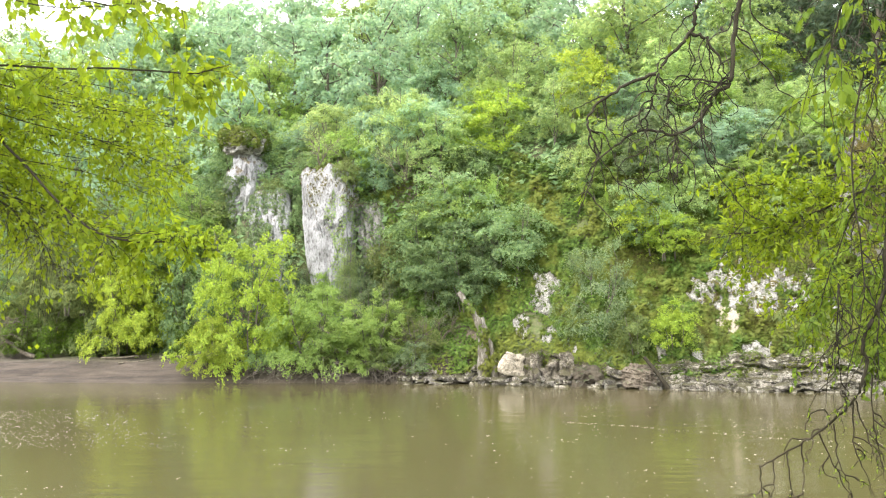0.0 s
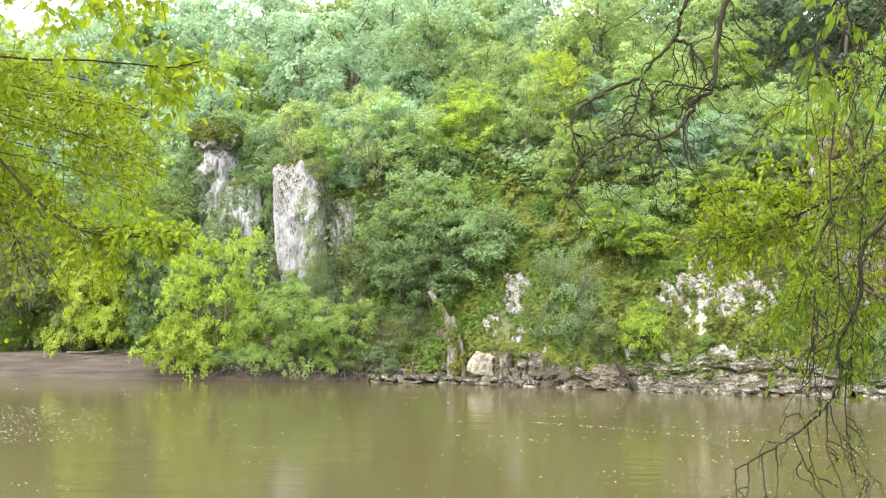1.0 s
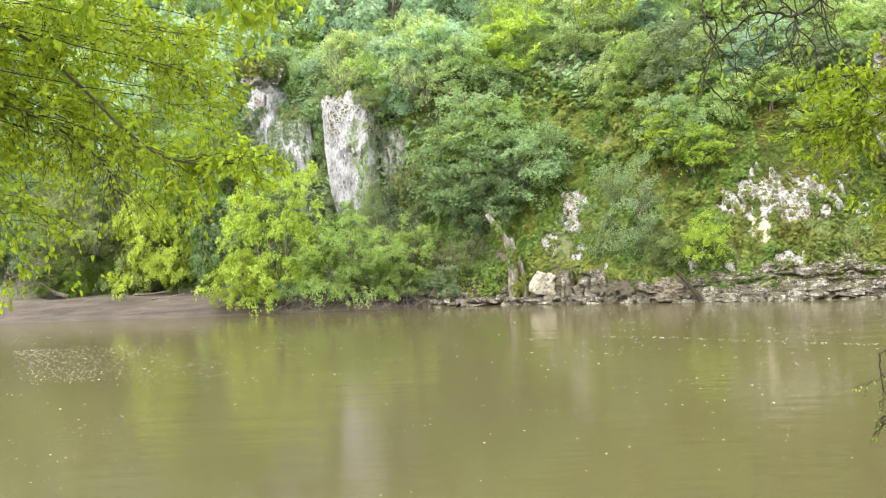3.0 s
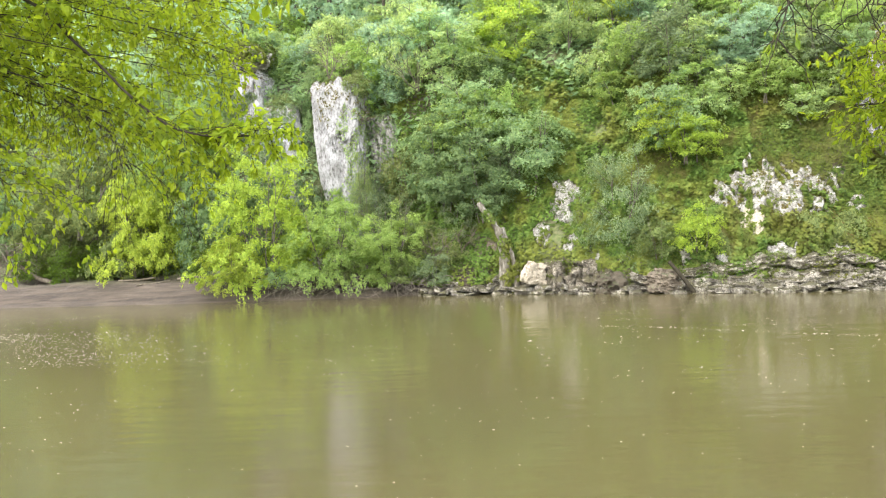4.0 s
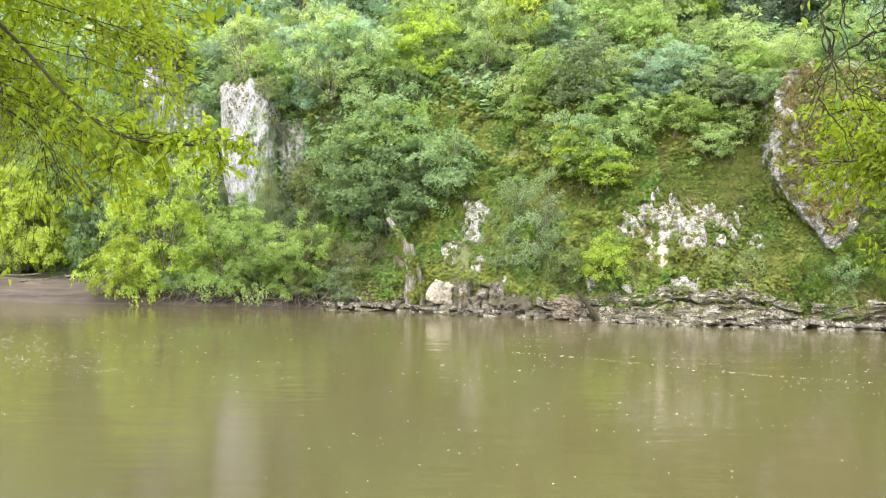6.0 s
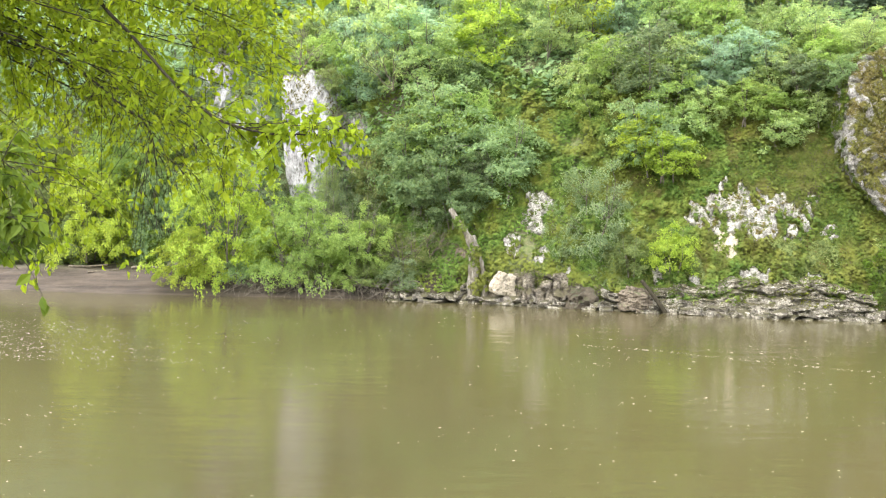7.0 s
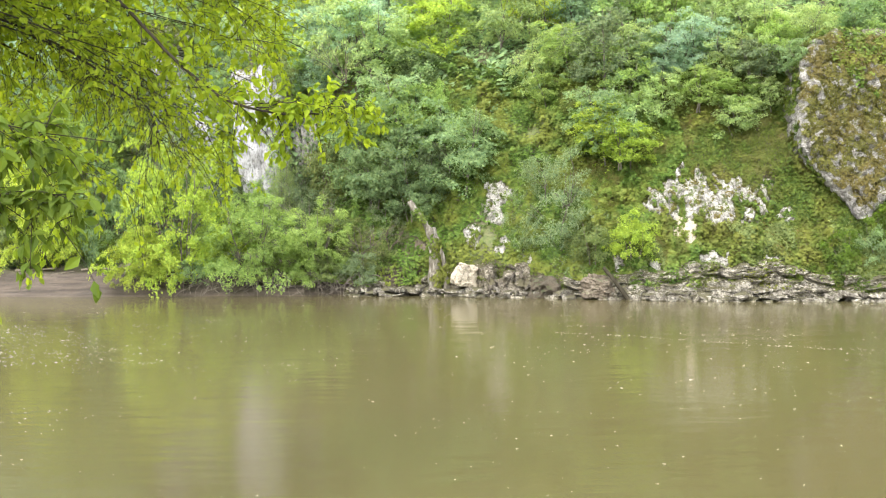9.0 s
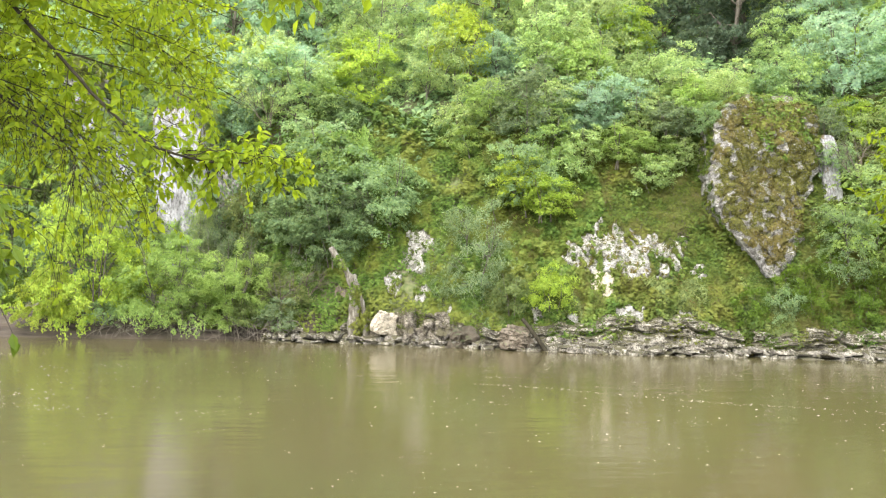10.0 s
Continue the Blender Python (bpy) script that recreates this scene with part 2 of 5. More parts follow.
def water_material():
    """Silty river water: dull olive body under a clear surface with small ripples."""
    m, n, l = mat("silty_river_water")
    geo = n.new("ShaderNodeNewGeometry")
    big = noise_tex(n, l, geo.outputs["Position"], 0.06, 3, 0.5)
    col = ramp(n, [(0.35, (0.0675, 0.0555, 0.0255)), (0.65, (0.0715, 0.065, 0.0258))])
    l.new(big.outputs[0], col.inputs[0])
    p = n.new("ShaderNodeBsdfPrincipled")
    l.new(col.outputs[0], p.inputs["Base Color"])
    p.inputs["Roughness"].default_value = 0.13
    p.inputs["IOR"].default_value = 1.333
    mp = n.new("ShaderNodeMapping")
    mp.inputs["Scale"].default_value = (0.55, 1.5, 1)
    l.new(geo.outputs["Position"], mp.inputs[0])
    w1 = noise_tex(n, l, mp.outputs[0], 2.2, 3, 0.5)
    w2 = noise_tex(n, l, mp.outputs[0], 0.5, 2, 0.5)
    s = n.new("ShaderNodeMath")
    s.operation = "MULTIPLY_ADD"
    s.inputs[1].default_value = 2.5
    l.new(w2.outputs[0], s.inputs[0])
    l.new(w1.outputs[0], s.inputs[2])
    bump = n.new("ShaderNodeBump")
    bump.inputs["Strength"].default_value, bump.inputs["Distance"].default_value = 0.24, 0.025
    l.new(s.outputs[0], bump.inputs["Height"])
    l.new(bump.outputs[0], p.inputs["Normal"])
    out = n.new("ShaderNodeOutputMaterial")
    l.new(p.outputs[0], out.inputs[0])
    return m


def plain_material(name, colour, rough):
    m, n, l = mat(name)
    geo = n.new("ShaderNodeNewGeometry")
    t = noise_tex(n, l, geo.outputs["Position"], 20, 3)
    c = mixc(n, l, t.outputs[0], tuple(0.8 * v for v in colour), colour)
    p = n.new("ShaderNodeBsdfPrincipled")
    p.inputs["Roughness"].default_value = rough
    l.new(c, p.inputs["Base Color"])
    out = n.new("ShaderNodeOutputMaterial")
    l.new(p.outputs[0], out.inputs[0])
    return m


GROUND, WATER = ground_material(), water_material()
EARTH = rock_material("slumped_earth", (0.10, 0.082, 0.052), (0.075, 0.06, 0.038), (0.04, 0.032, 0.02), (0.05, 0.06, 0.018), 0.1)
CLAY = rock_material("crumbling_clay", (0.22, 0.185, 0.135), (0.17, 0.14, 0.10), (0.09, 0.07, 0.05), (0.08, 0.085, 0.03), 0.05)
FOAM = plain_material("river_foam", (0.78, 0.74, 0.62), 0.7)


# ---- mesh helpers ----
def mesh_from(name, verts, faces, smooth=False):
    """verts: n x 3; faces: list of m x k index arrays."""
    me = bpy.data.meshes.new(name)
    verts = np.asarray(verts, np.float32)
    faces = [np.asarray(f, np.int32) for f in faces if len(f)]
    me.vertices.add(len(verts))
    me.vertices.foreach_set("co", verts.ravel())
    loops = np.concatenate([f.ravel() for f in faces])
    sizes = np.concatenate([np.full(len(f), f.shape[1], np.int32) for f in faces])
    me.loops.add(len(loops))
    me.loops.foreach_set("vertex_index", loops)
    me.polygons.add(len(sizes))
    me.polygons.foreach_set("loop_start", np.r_[0, np.cumsum(sizes)[:-1]].astype(np.int32))
    me.polygons.foreach_set("loop_total", sizes)
    me.polygons.foreach_set("use_smooth", np.full(len(sizes), smooth))
    me.update(calc_edges=True)
    return me


def part(name, me, material, parent=None, label=""):
    ob = new(name, me)
    if material is not None and not me.materials:
        me.materials.append(material)
    ob.parent = parent
    return tagged(ob, label)


def tube(points, radii, sides=6):
    """A tapered tube along points: verts, quads."""
    pts = np.asarray(points, float)
    rad = np.broadcast_to(np.asarray(radii, float), len(pts))
    tang = np.gradient(pts, axis=0)
    tang /= np.linalg.norm(tang, axis=1)[:, None] + 1e-9
    ref = np.where(np.abs(tang[:, 2:3]) > 0.9, (1.0, 0, 0), (0, 0, 1.0))
    u = np.cross(tang, ref)
    u /= np.linalg.norm(u, axis=1)[:, None] + 1e-9
    w = np.cross(tang, u)
    a = np.arange(sides) * 2 * np.pi / sides
    ring = u[:, None] * np.cos(a)[None, :, None] + w[:, None] * np.sin(a)[None, :, None]
    v = (pts[:, None] + ring * rad[:, None, None]).reshape(-1, 3)
    i, j = np.meshgrid(np.arange(len(pts) - 1), np.arange(sides), indexing="ij")
    k = (j + 1) % sides
    f = np.stack([i * sides + j, i * sides + k, (i + 1) * sides + k, (i + 1) * sides + j], -1).reshape(-1, 4)
    return v, f


def joined(pieces):
    """Verts and faces of several (verts, faces) with faces of one size."""
    vs, fs, o = [], [], 0
    for v, f in pieces:
        vs.append(v)
        fs.append(np.asarray(f) + o)
        o += len(v)
    return np.concatenate(vs), np.concatenate(fs)


def unit(v):
    return v / (np.linalg.norm(v, axis=-1, keepdims=True) + 1e-9)


def spline(points, steps=6):
    """A smooth line through the points."""
    p = np.asarray(points, float)
    p = np.vstack([2 * p[0] - p[1], p, 2 * p[-1] - p[-2]])
    out = []
    for i in range(1, len(p) - 2):
        for s in np.arange(steps) / steps:
            a, b, c, d = p[i - 1], p[i], p[i + 1], p[i + 2]
            out.append(0.5 * (2 * b + (c - a) * s + (2 * a - 5 * b + 4 * c - d) * s * s + (3 * b - a - 3 * c + d) * s ** 3))
    out.append(p[-2])
    return np.array(out)


def small_leaves(rng, centres, normals, size, slim=0.6, tri=False):
    """Diamond leaves, one folded quad each; tri: leaflets of one pointed triangle, for far crowns."""
    n = len(centres)
    nrm = unit(normals)
    axis = unit(np.cross(nrm, rng.normal(size=(n, 3))))
    side = np.cross(nrm, axis)
    s = (size * rng.uniform(0.65, 1.35, n))[:, None]
    base = centres - axis * s * 0.5
    tip = centres + axis * s * 0.5
    lift = nrm * s * 0.12
    l1 = centres + side * s * slim * 0.5 + lift
    l2 = centres - side * s * slim * 0.5 + lift
    if tri:
        v = np.stack([tip, base + side * s * slim * 0.55, base - side * s * slim * 0.55], 1).reshape(-1, 3)
        return v, np.arange(3 * n).reshape(-1, 3)
    v = np.stack([base, l1, tip, l2], 1).reshape(-1, 3)
    f = np.arange(4 * n).reshape(-1, 4)
    return v, f


def pointed_leaves(rng, bases, axes, normals, size, slim=0.42):
    """Pointed leaves with a fold along the midrib and a bent tip: six vertices, four quads and triangles."""
    n = len(bases)
    axes = unit(axes)
    side = unit(np.cross(normals, axes))
    nrm = np.cross(axes, side)
    s = (size * rng.uniform(0.6, 1.3, n))[:, None]
    w = s * slim * 0.5
    p0 = bases
    m1 = bases + axes * s * 0.38 - nrm * s * 0.03
    tip = bases + axes * s - nrm * s * rng.uniform(0.05, 0.3, n)[:, None]
    l1 = bases + axes * s * 0.4 + side * w + nrm * s * 0.07
    r1 = bases + axes * s * 0.4 - side * w + nrm * s * 0.07
    m2 = bases + axes * s * 0.72 - nrm * s * 0.07
    l2 = bases + axes * s * 0.72 + side * w * 0.62 - nrm * s * 0.02
    r2 = bases + axes * s * 0.72 - side * w * 0.62 - nrm * s * 0.02
    v = np.stack([p0, m1, tip, l1, r1, m2, l2, r2], 1).reshape(-1, 3)
    o = 8 * np.arange(n)[:, None]
    tri = np.concatenate([o + [0, 1, 3], o + [0, 4, 1], o + [5, 2, 6], o + [5, 7, 2]])
    quad = np.concatenate([o + [1, 5, 6, 3], o + [1, 4, 7, 5]])
    return v, tri, quad


# ---- terrain ----
SHORE_X = (-400, -60, -30, -24, -15, -5, 0.5, 6.7, 13.2, 16.6, 21.7, 40, 400)
SHORE_Y = (90, 52, 48.6, 47.3, 45.6, 44.9, 44.3, 41.4, 38.9, 38.4, 36.9, 31, -60)


def shore(x):
    return np.interp(x, SHORE_X, SHORE_Y)


def smooth(a, b, x):
    s = np.clip((x - a) / (b - a), 0, 1)
    return s * s * (3 - 2 * s)


def lumps(x, y, s, seed=0.0):
    return (np.sin(x * s + 1.3 * np.sin(y * s * 0.7 + seed)) * np.cos(y * s * 1.1 + 1.7 * np.sin(x * s * 0.6 + 2 * seed)))


def terrain(x, y):
    x, y = np.asarray(x, float), np.asarray(y, float)
    d = y - shore(x)
    right = np.interp(d, (-9, -3, 0, 0.75, 1.2, 2.2, 4, 6.2, 8.5, 28, 45, 70, 400), (-2.5, -1.4, -1.0, 0.0, 1.3, 3.2, 6.3, 9.8, 12.4, 22.0, 27.5, 31, 40))
    cliff = np.interp(d, (-9, -3, 0, 0.6, 1.6, 4.4, 6.3, 7.4, 11, 28, 45, 70, 400), (-2.5, -1.0, -0.05, 0.3, 0.7, 1.4, 3.6, 9.5, 12.0, 21.0, 27.0, 31, 40))
    left = np.interp(d, (-9, -3, 0, 0.5, 1.1, 2.0, 4.2, 8, 20, 45, 70, 400), (-2.5, -0.9, -0.02, 0.32, 0.8, 1.08, 1.2, 2.1, 10.5, 26.5, 31, 42))
    k1, k2 = smooth(-18, -13, x), smooth(-5.5, -2.0, x)
    z = (left * (1 - k1) + cliff * k1) * (1 - k2) + right * k2
    amp = np.clip(d / 6, 0, 1) * 0.55 + np.clip(d / 40, 0, 1) * 0.8
    amp = amp * (1 - 0.75 * (1 - k1) * (d < 9))
    z = z + amp * lumps(x, y, 0.5) + 0.4 * amp * lumps(x, y, 1.35, 2.0) + 0.035 * lumps(x, y, 2.6, 1.0) * (d > 0)
    step = (1 - k2) * np.clip(d / 0.3, 0, 1) * (d < 4)
    z = z + step * (0.1 * np.sin(z * 15 + 1.5 * lumps(x, y, 0.6, 3.0)) + 0.05 * lumps(x, y * 2, 1.9, 5.0))      # mud terraces
    near = np.interp(y, (-400, -40, -6, 2.4, 3.2, 5.0, 8.0, 14), (9, 4, 1.75, 1.65, 1.2, 0.1, -0.9, -2.5))
    return np.where(y < 14, near + 0.06 * lumps(x, y, 1.1) * (y < 4), z)


def axis_steps(*spans):
    return np.unique(np.concatenate([np.arange(a, b, s) for a, b, s in spans]))


def build_ground():
    xs = axis_steps((-400, -70, 15), (-70, -30, 1.5), (-30, 30, 0.4), (30, 60, 1.2), (60, 401, 15))
    ys = axis_steps((-400, -20, 20), (-20, 0, 2), (0, 10, 0.4), (10, 32, 2), (32, 35, 1.0), (35, 44.4, 0.35), (44.4, 50.4, 0.1), (50.4, 56, 0.35), (56, 90, 1.0), (90, 140, 5), (140, 401, 20))
    gx, gy = np.meshgrid(xs, ys)
    v = np.stack([gx, gy, terrain(gx, gy)], -1).reshape(-1, 3)
    nx, ny = len(xs), len(ys)
    i, j = np.meshgrid(np.arange(ny - 1), np.arange(nx - 1), indexing="ij")
    a = i * nx + j
    f = np.stack([a, a + 1, a + nx + 1, a + nx], -1).reshape(-1, 4)
    ob = part("ground", mesh_from("ground", v, [f], True), GROUND)
    tagged(ob, "muddy river bank rising to a steep wooded hillside", "ground", kind="structure")


def build_water():
    xs, ys = np.array([-400, -60, 60, 400.0]), np.array([-60, 5, 60, 95.0])
    gx, gy = np.meshgrid(xs, ys)
    v = np.stack([gx, gy, np.zeros_like(gx)], -1).reshape(-1, 3)
    i, j = np.meshgrid(np.arange(3), np.arange(3), indexing="ij")
    a = i * 4 + j
    f = np.stack([a, a + 1, a + 5, a + 4], -1).reshape(-1, 4)
    ob = part("water", mesh_from("water", v, [f]), WATER)
    tagged(ob, "calm silty olive-brown river water with faint ripples", "water", kind="structure")


build_ground()
build_water()


# ---- rocks ----
def rock_mesh(name, size, seed, subdiv=5, square=4.0, rough=0.12, beds=1.0, taper=0.0, block=1.0):
    """A rock: a rounded box broken into joint blocks by cracks and noise; beds > 1 flattens the blocks. Base centre at the origin."""
    bm = bmesh.new()
    bmesh.ops.create_icosphere(bm, subdivisions=subdiv, radius=1.0)
    sx, sy, sz = size
    big = max(size)
    o = Vector((seed * 7.3, seed * 3.1, seed * 5.7))
    for v in bm.verts:
        c = v.co
        k = (abs(c.x) ** square + abs(c.y) ** square + abs(c.z) ** square) ** (-1 / square)
        q = Vector((c.x * k * sx / 2, c.y * k * sy / 2, c.z * k * sz / 2))
        t = 1 - taper * (0.5 - q.z / sz)
        q.x *= t
        q.y *= t
        n1 = noise.fractal(q * (3.2 / big) + o, 1.0, 2.0, 5)
        n2 = noise.fractal(q * 2.6 + o, 0.7, 2.1, 5)
        w = Vector((q.x, q.y, q.z * beds)) / block + o + Vector((n2, n1, n2)) * 0.25
        dist, cells = noise.voronoi(w)
        cell = noise.noise(cells[0] * 3.7)
        crack = max(0.0, 0.14 - (dist[1] - dist[0])) / 0.14
        nrm = Vector((c.x, c.y, c.z * 0.4)).normalized()
        q += nrm * (n1 * rough * min(size) * 0.8 + n2 * rough * 0.5 + cell * rough * 1.6 * block - crack * rough * 0.9 * block)
        v.co = q + Vector((0, 0, sz / 2))
    me = bpy.data.meshes.new(name)
    bm.to_mesh(me)
    bm.free()
    return me


def rock(name, at, size, seed, material, label, category="rock", turn=0, lean=0, tip=0, **kw):
    ob = part(name, rock_mesh(name, size, seed, **kw), material)
    ob.matrix_world = pose(*at, tip, lean, turn)
    return tagged(ob, label, category)


def growth(ob, count, leaf, material, seed, name, label, thresh=0.0, slim=0.8, keep=None, scale=0.8):
    """Leaves or moss tufts that cling to a rock in noisy patches: a part of it."""
    rng = np.random.default_rng(seed)
    me = ob.data
    me.calc_loop_triangles()
    tri = np.zeros(len(me.loop_triangles) * 3, np.int32)
    me.loop_triangles.foreach_get("vertices", tri)
    co = np.zeros(len(me.vertices) * 3, np.float32)
    me.vertices.foreach_get("co", co)
    t = co.reshape(-1, 3)[tri.reshape(-1, 3)]
    cr = np.cross(t[:, 1] - t[:, 0], t[:, 2] - t[:, 0])
    area = np.linalg.norm(cr, axis=1)
    pick = rng.choice(len(t), count, p=area / area.sum())
    a, b = rng.random((2, count, 1))
    fl = (a + b) > 1
    a, b = np.where(fl, 1 - a, a), np.where(fl, 1 - b, b)
    p = t[pick, 0] + a * (t[pick, 1] - t[pick, 0]) + b * (t[pick, 2] - t[pick, 0])
    n = unit(cr[pick])
    msk = np.array([noise.fractal(Vector(q) * scale + Vector((seed, 0, 0)), 1.0, 2.0, 4) for q in p]) > thresh
    if keep is not None:
        msk &= keep(p)
    p, n = p[msk], n[msk]
    v, f = small_leaves(rng, p + n * rng.uniform(0.0, leaf * 0.8, len(p))[:, None], n + np.array([0, 0, 0.4]) + rng.normal(size=p.shape) * 0.45, leaf * 1.1, slim, True)
    g = part(name, mesh_from(name, v, [f]), material, ob, label)
    g["kind"] = "stuff"


def rock_rim(x, d, patch, seed):
    """Above zero where bare rock breaks through: a ragged oval."""
    cx, cd, a, b = patch
    u, w = (x - cx) / a, (d - cd) / b
    rim = 0.78 - (u * u + w * w) + 0.3 * lumps(x * 0.7, d * 1.6, 2.3, seed) + 0.3 * lumps(x, d, 5.1, seed + 2) + 0.28 * lumps(x, d, 10.7, seed + 5)
    return np.minimum(rim, 3 * (1 - np.maximum(np.abs(u), np.abs(w))))


def sheet_rock(name, x0, x1, d0, d1, amp, seed, material, label, step=0.09, bulge=0.25):
    """Bare rock breaking through the slope: a rough shell that dives under the turf at its rim."""
    xs, ds = np.arange(x0, x1 + step, step), np.arange(d0, d1 + step, step)
    gx, gd = np.meshgrid(xs, ds)
    gy = shore(gx) + gd
    gz = terrain(gx, gy)
    e = 0.3
    nx = -(terrain(gx + e, gy) - terrain(gx - e, gy)) / (2 * e)
    ny = -(terrain(gx, gy + e) - terrain(gx, gy - e)) / (2 * e)
    nrm = unit(np.stack([nx, ny, np.ones_like(nx)], -1))
    rim = rock_rim(gx, gd, ((x0 + x1) / 2, (d0 + d1) / 2, (x1 - x0) / 2, (d1 - d0) / 2), seed)
    off = np.zeros_like(gx)
    for i in range(gx.shape[0]):
        for j in range(gx.shape[1]):
            q = Vector((gx[i, j], gy[i, j], gz[i, j]))
            n1 = noise.fractal(q * 0.7 + Vector((seed, 0, 0)), 0.9, 2.1, 6)
            n2 = abs(noise.noise(q * 1.9 + Vector((0, seed, 0))))
            off[i, j] = amp * n1 - 0.3 * amp * max(0, 0.2 - n2) * 5
    off = (off + bulge) * np.clip(rim * 2.2, 0, 1) - 0.35 * (1 - np.clip(rim * 2.2, 0, 1))
    v = (np.stack([gx, gy, gz], -1) + nrm * off[..., None]).reshape(-1, 3)
    org = v.mean(0)
    ny_, nx_ = gx.shape
    i, j = np.meshgrid(np.arange(ny_ - 1), np.arange(nx_ - 1), indexing="ij")
    k = i * nx_ + j
    f = np.stack([k, k + 1, k + nx_ + 1, k + nx_], -1).reshape(-1, 4)
    ob = part(name, mesh_from(name, v - org, [f], False), material)
    ob.location = org
    return tagged(ob, label, "rock")


c1 = rock("limestone_cliff", (-8.06, 53.0, 2.2), (2.8, 4.4, 9.3), 1, LIMESTONE, "tall pale grey-white limestone cliff face among bushes", "cliff", turn=-6, square=10, rough=0.075, subdiv=6, beds=0.4, block=1.5)
for v in c1.data.vertices:      # narrows towards its foot, with a broken top
    q = v.co
    k = 1 - min(1.0, max(0.0, q.z / 9.3))
    if q.x < 0.9:
        q.x = 0.9 + (q.x - 0.9) * (1 - 0.6 * k ** 2.4)
    if q.z > 6.5:
        q.z += (q.z - 6.5) / 2.8 * (0.6 * noise.noise(Vector((q.x * 1.3, q.y * 0.5, 3.0))) + 0.3 * noise.noise(Vector((q.x * 3.1, q.y, 8.0))) - 0.12 * q.x)
growth(c1, 30000, 0.09, LEAF_PALE, 4, "creeper", "thin pale green creeper", -0.16, keep=lambda p: p[:, 0] > 0.38 - 0.6 * (p[:, 2] < 3.4) + 0.3 * np.sin(p[:, 2] * 1.7), scale=1.6)
growth(c1, 14000, 0.09, LEAF_MOSS, 44, "moss", "brown-green moss on the broken top", -0.02, keep=lambda p: p[:, 2] > 7.6 + 0.8 * np.sin(p[:, 0] * 3), scale=2.2)
c2 = rock("limestone_cliff", (-5.9, 53.6, 2.2), (2.2, 4.0, 7.6), 2, ROCK_MOSSY, "low limestone buttress half grown over with creepers", "cliff", turn=8, square=6, rough=0.18, subdiv=5, beds=0.5, block=1.2)
growth(c2, 12000, 0.14, LEAF_GREY, 5, "creeper", "hanging grey-green creeper", -0.2, scale=1.5)
c3 = rock("limestone_cliff", (-11.5, 53.6, 3.0), (2.1, 4.0, 7.5), 3, LIMESTONE, "grey limestone cliff step behind green bushes", "cliff", turn=-4, square=6, rough=0.18, subdiv=5, beds=0.5, block=1.2)
growth(c3, 16000, 0.14, LEAF_GREY, 6, "creeper", "grey-green creeper", -0.1, scale=1.3)
pin = tagged(new("rock_pinnacle"), "pale limestone pinnacle with an overhanging mossy cap", "rock")
pin.location = (-13.6, 54.9, 5.4)
pillar = part("pillar", rock_mesh("pillar", (2.0, 4.2, 7.9), 4, subdiv=5, square=4, rough=0.22), LIMESTONE, pin)
cap = part("cap", rock_mesh("cap", (2.5, 3.4, 1.7), 5, subdiv=5, square=2.6, rough=0.2), LIMESTONE_WHITE, pin, "rounded mossy capstone")
cap.location = (-0.1, -0.7, 7.3)
growth(pillar, 22000, 0.14, LEAF_GREY, 27, "creeper", "hanging grey-green creeper", -0.2, keep=lambda p: p[:, 2] < 6.2 + 0.3 * np.sin(p[:, 0] * 4))
growth(cap, 14000, 0.12, LEAF_IVY, 7, "moss", "olive-green moss", -0.6, keep=lambda p: p[:, 2] > 0.4)


def tongue_sides(z):
    """Where the buttress begins and ends across, at a height."""
    return (np.interp(z, (3.3, 3.7, 5.0, 6.4, 8.2, 10.2, 11.2, 11.8), (18.3, 18.05, 17.0, 16.15, 16.25, 16.6, 17.2, 18.2)),
            np.interp(z, (3.3, 3.7, 4.1, 5.4, 6.9, 9.0, 11.0, 11.8), (18.75, 19.2, 19.6, 20.2, 20.75, 21.5, 22.0, 21.0)))


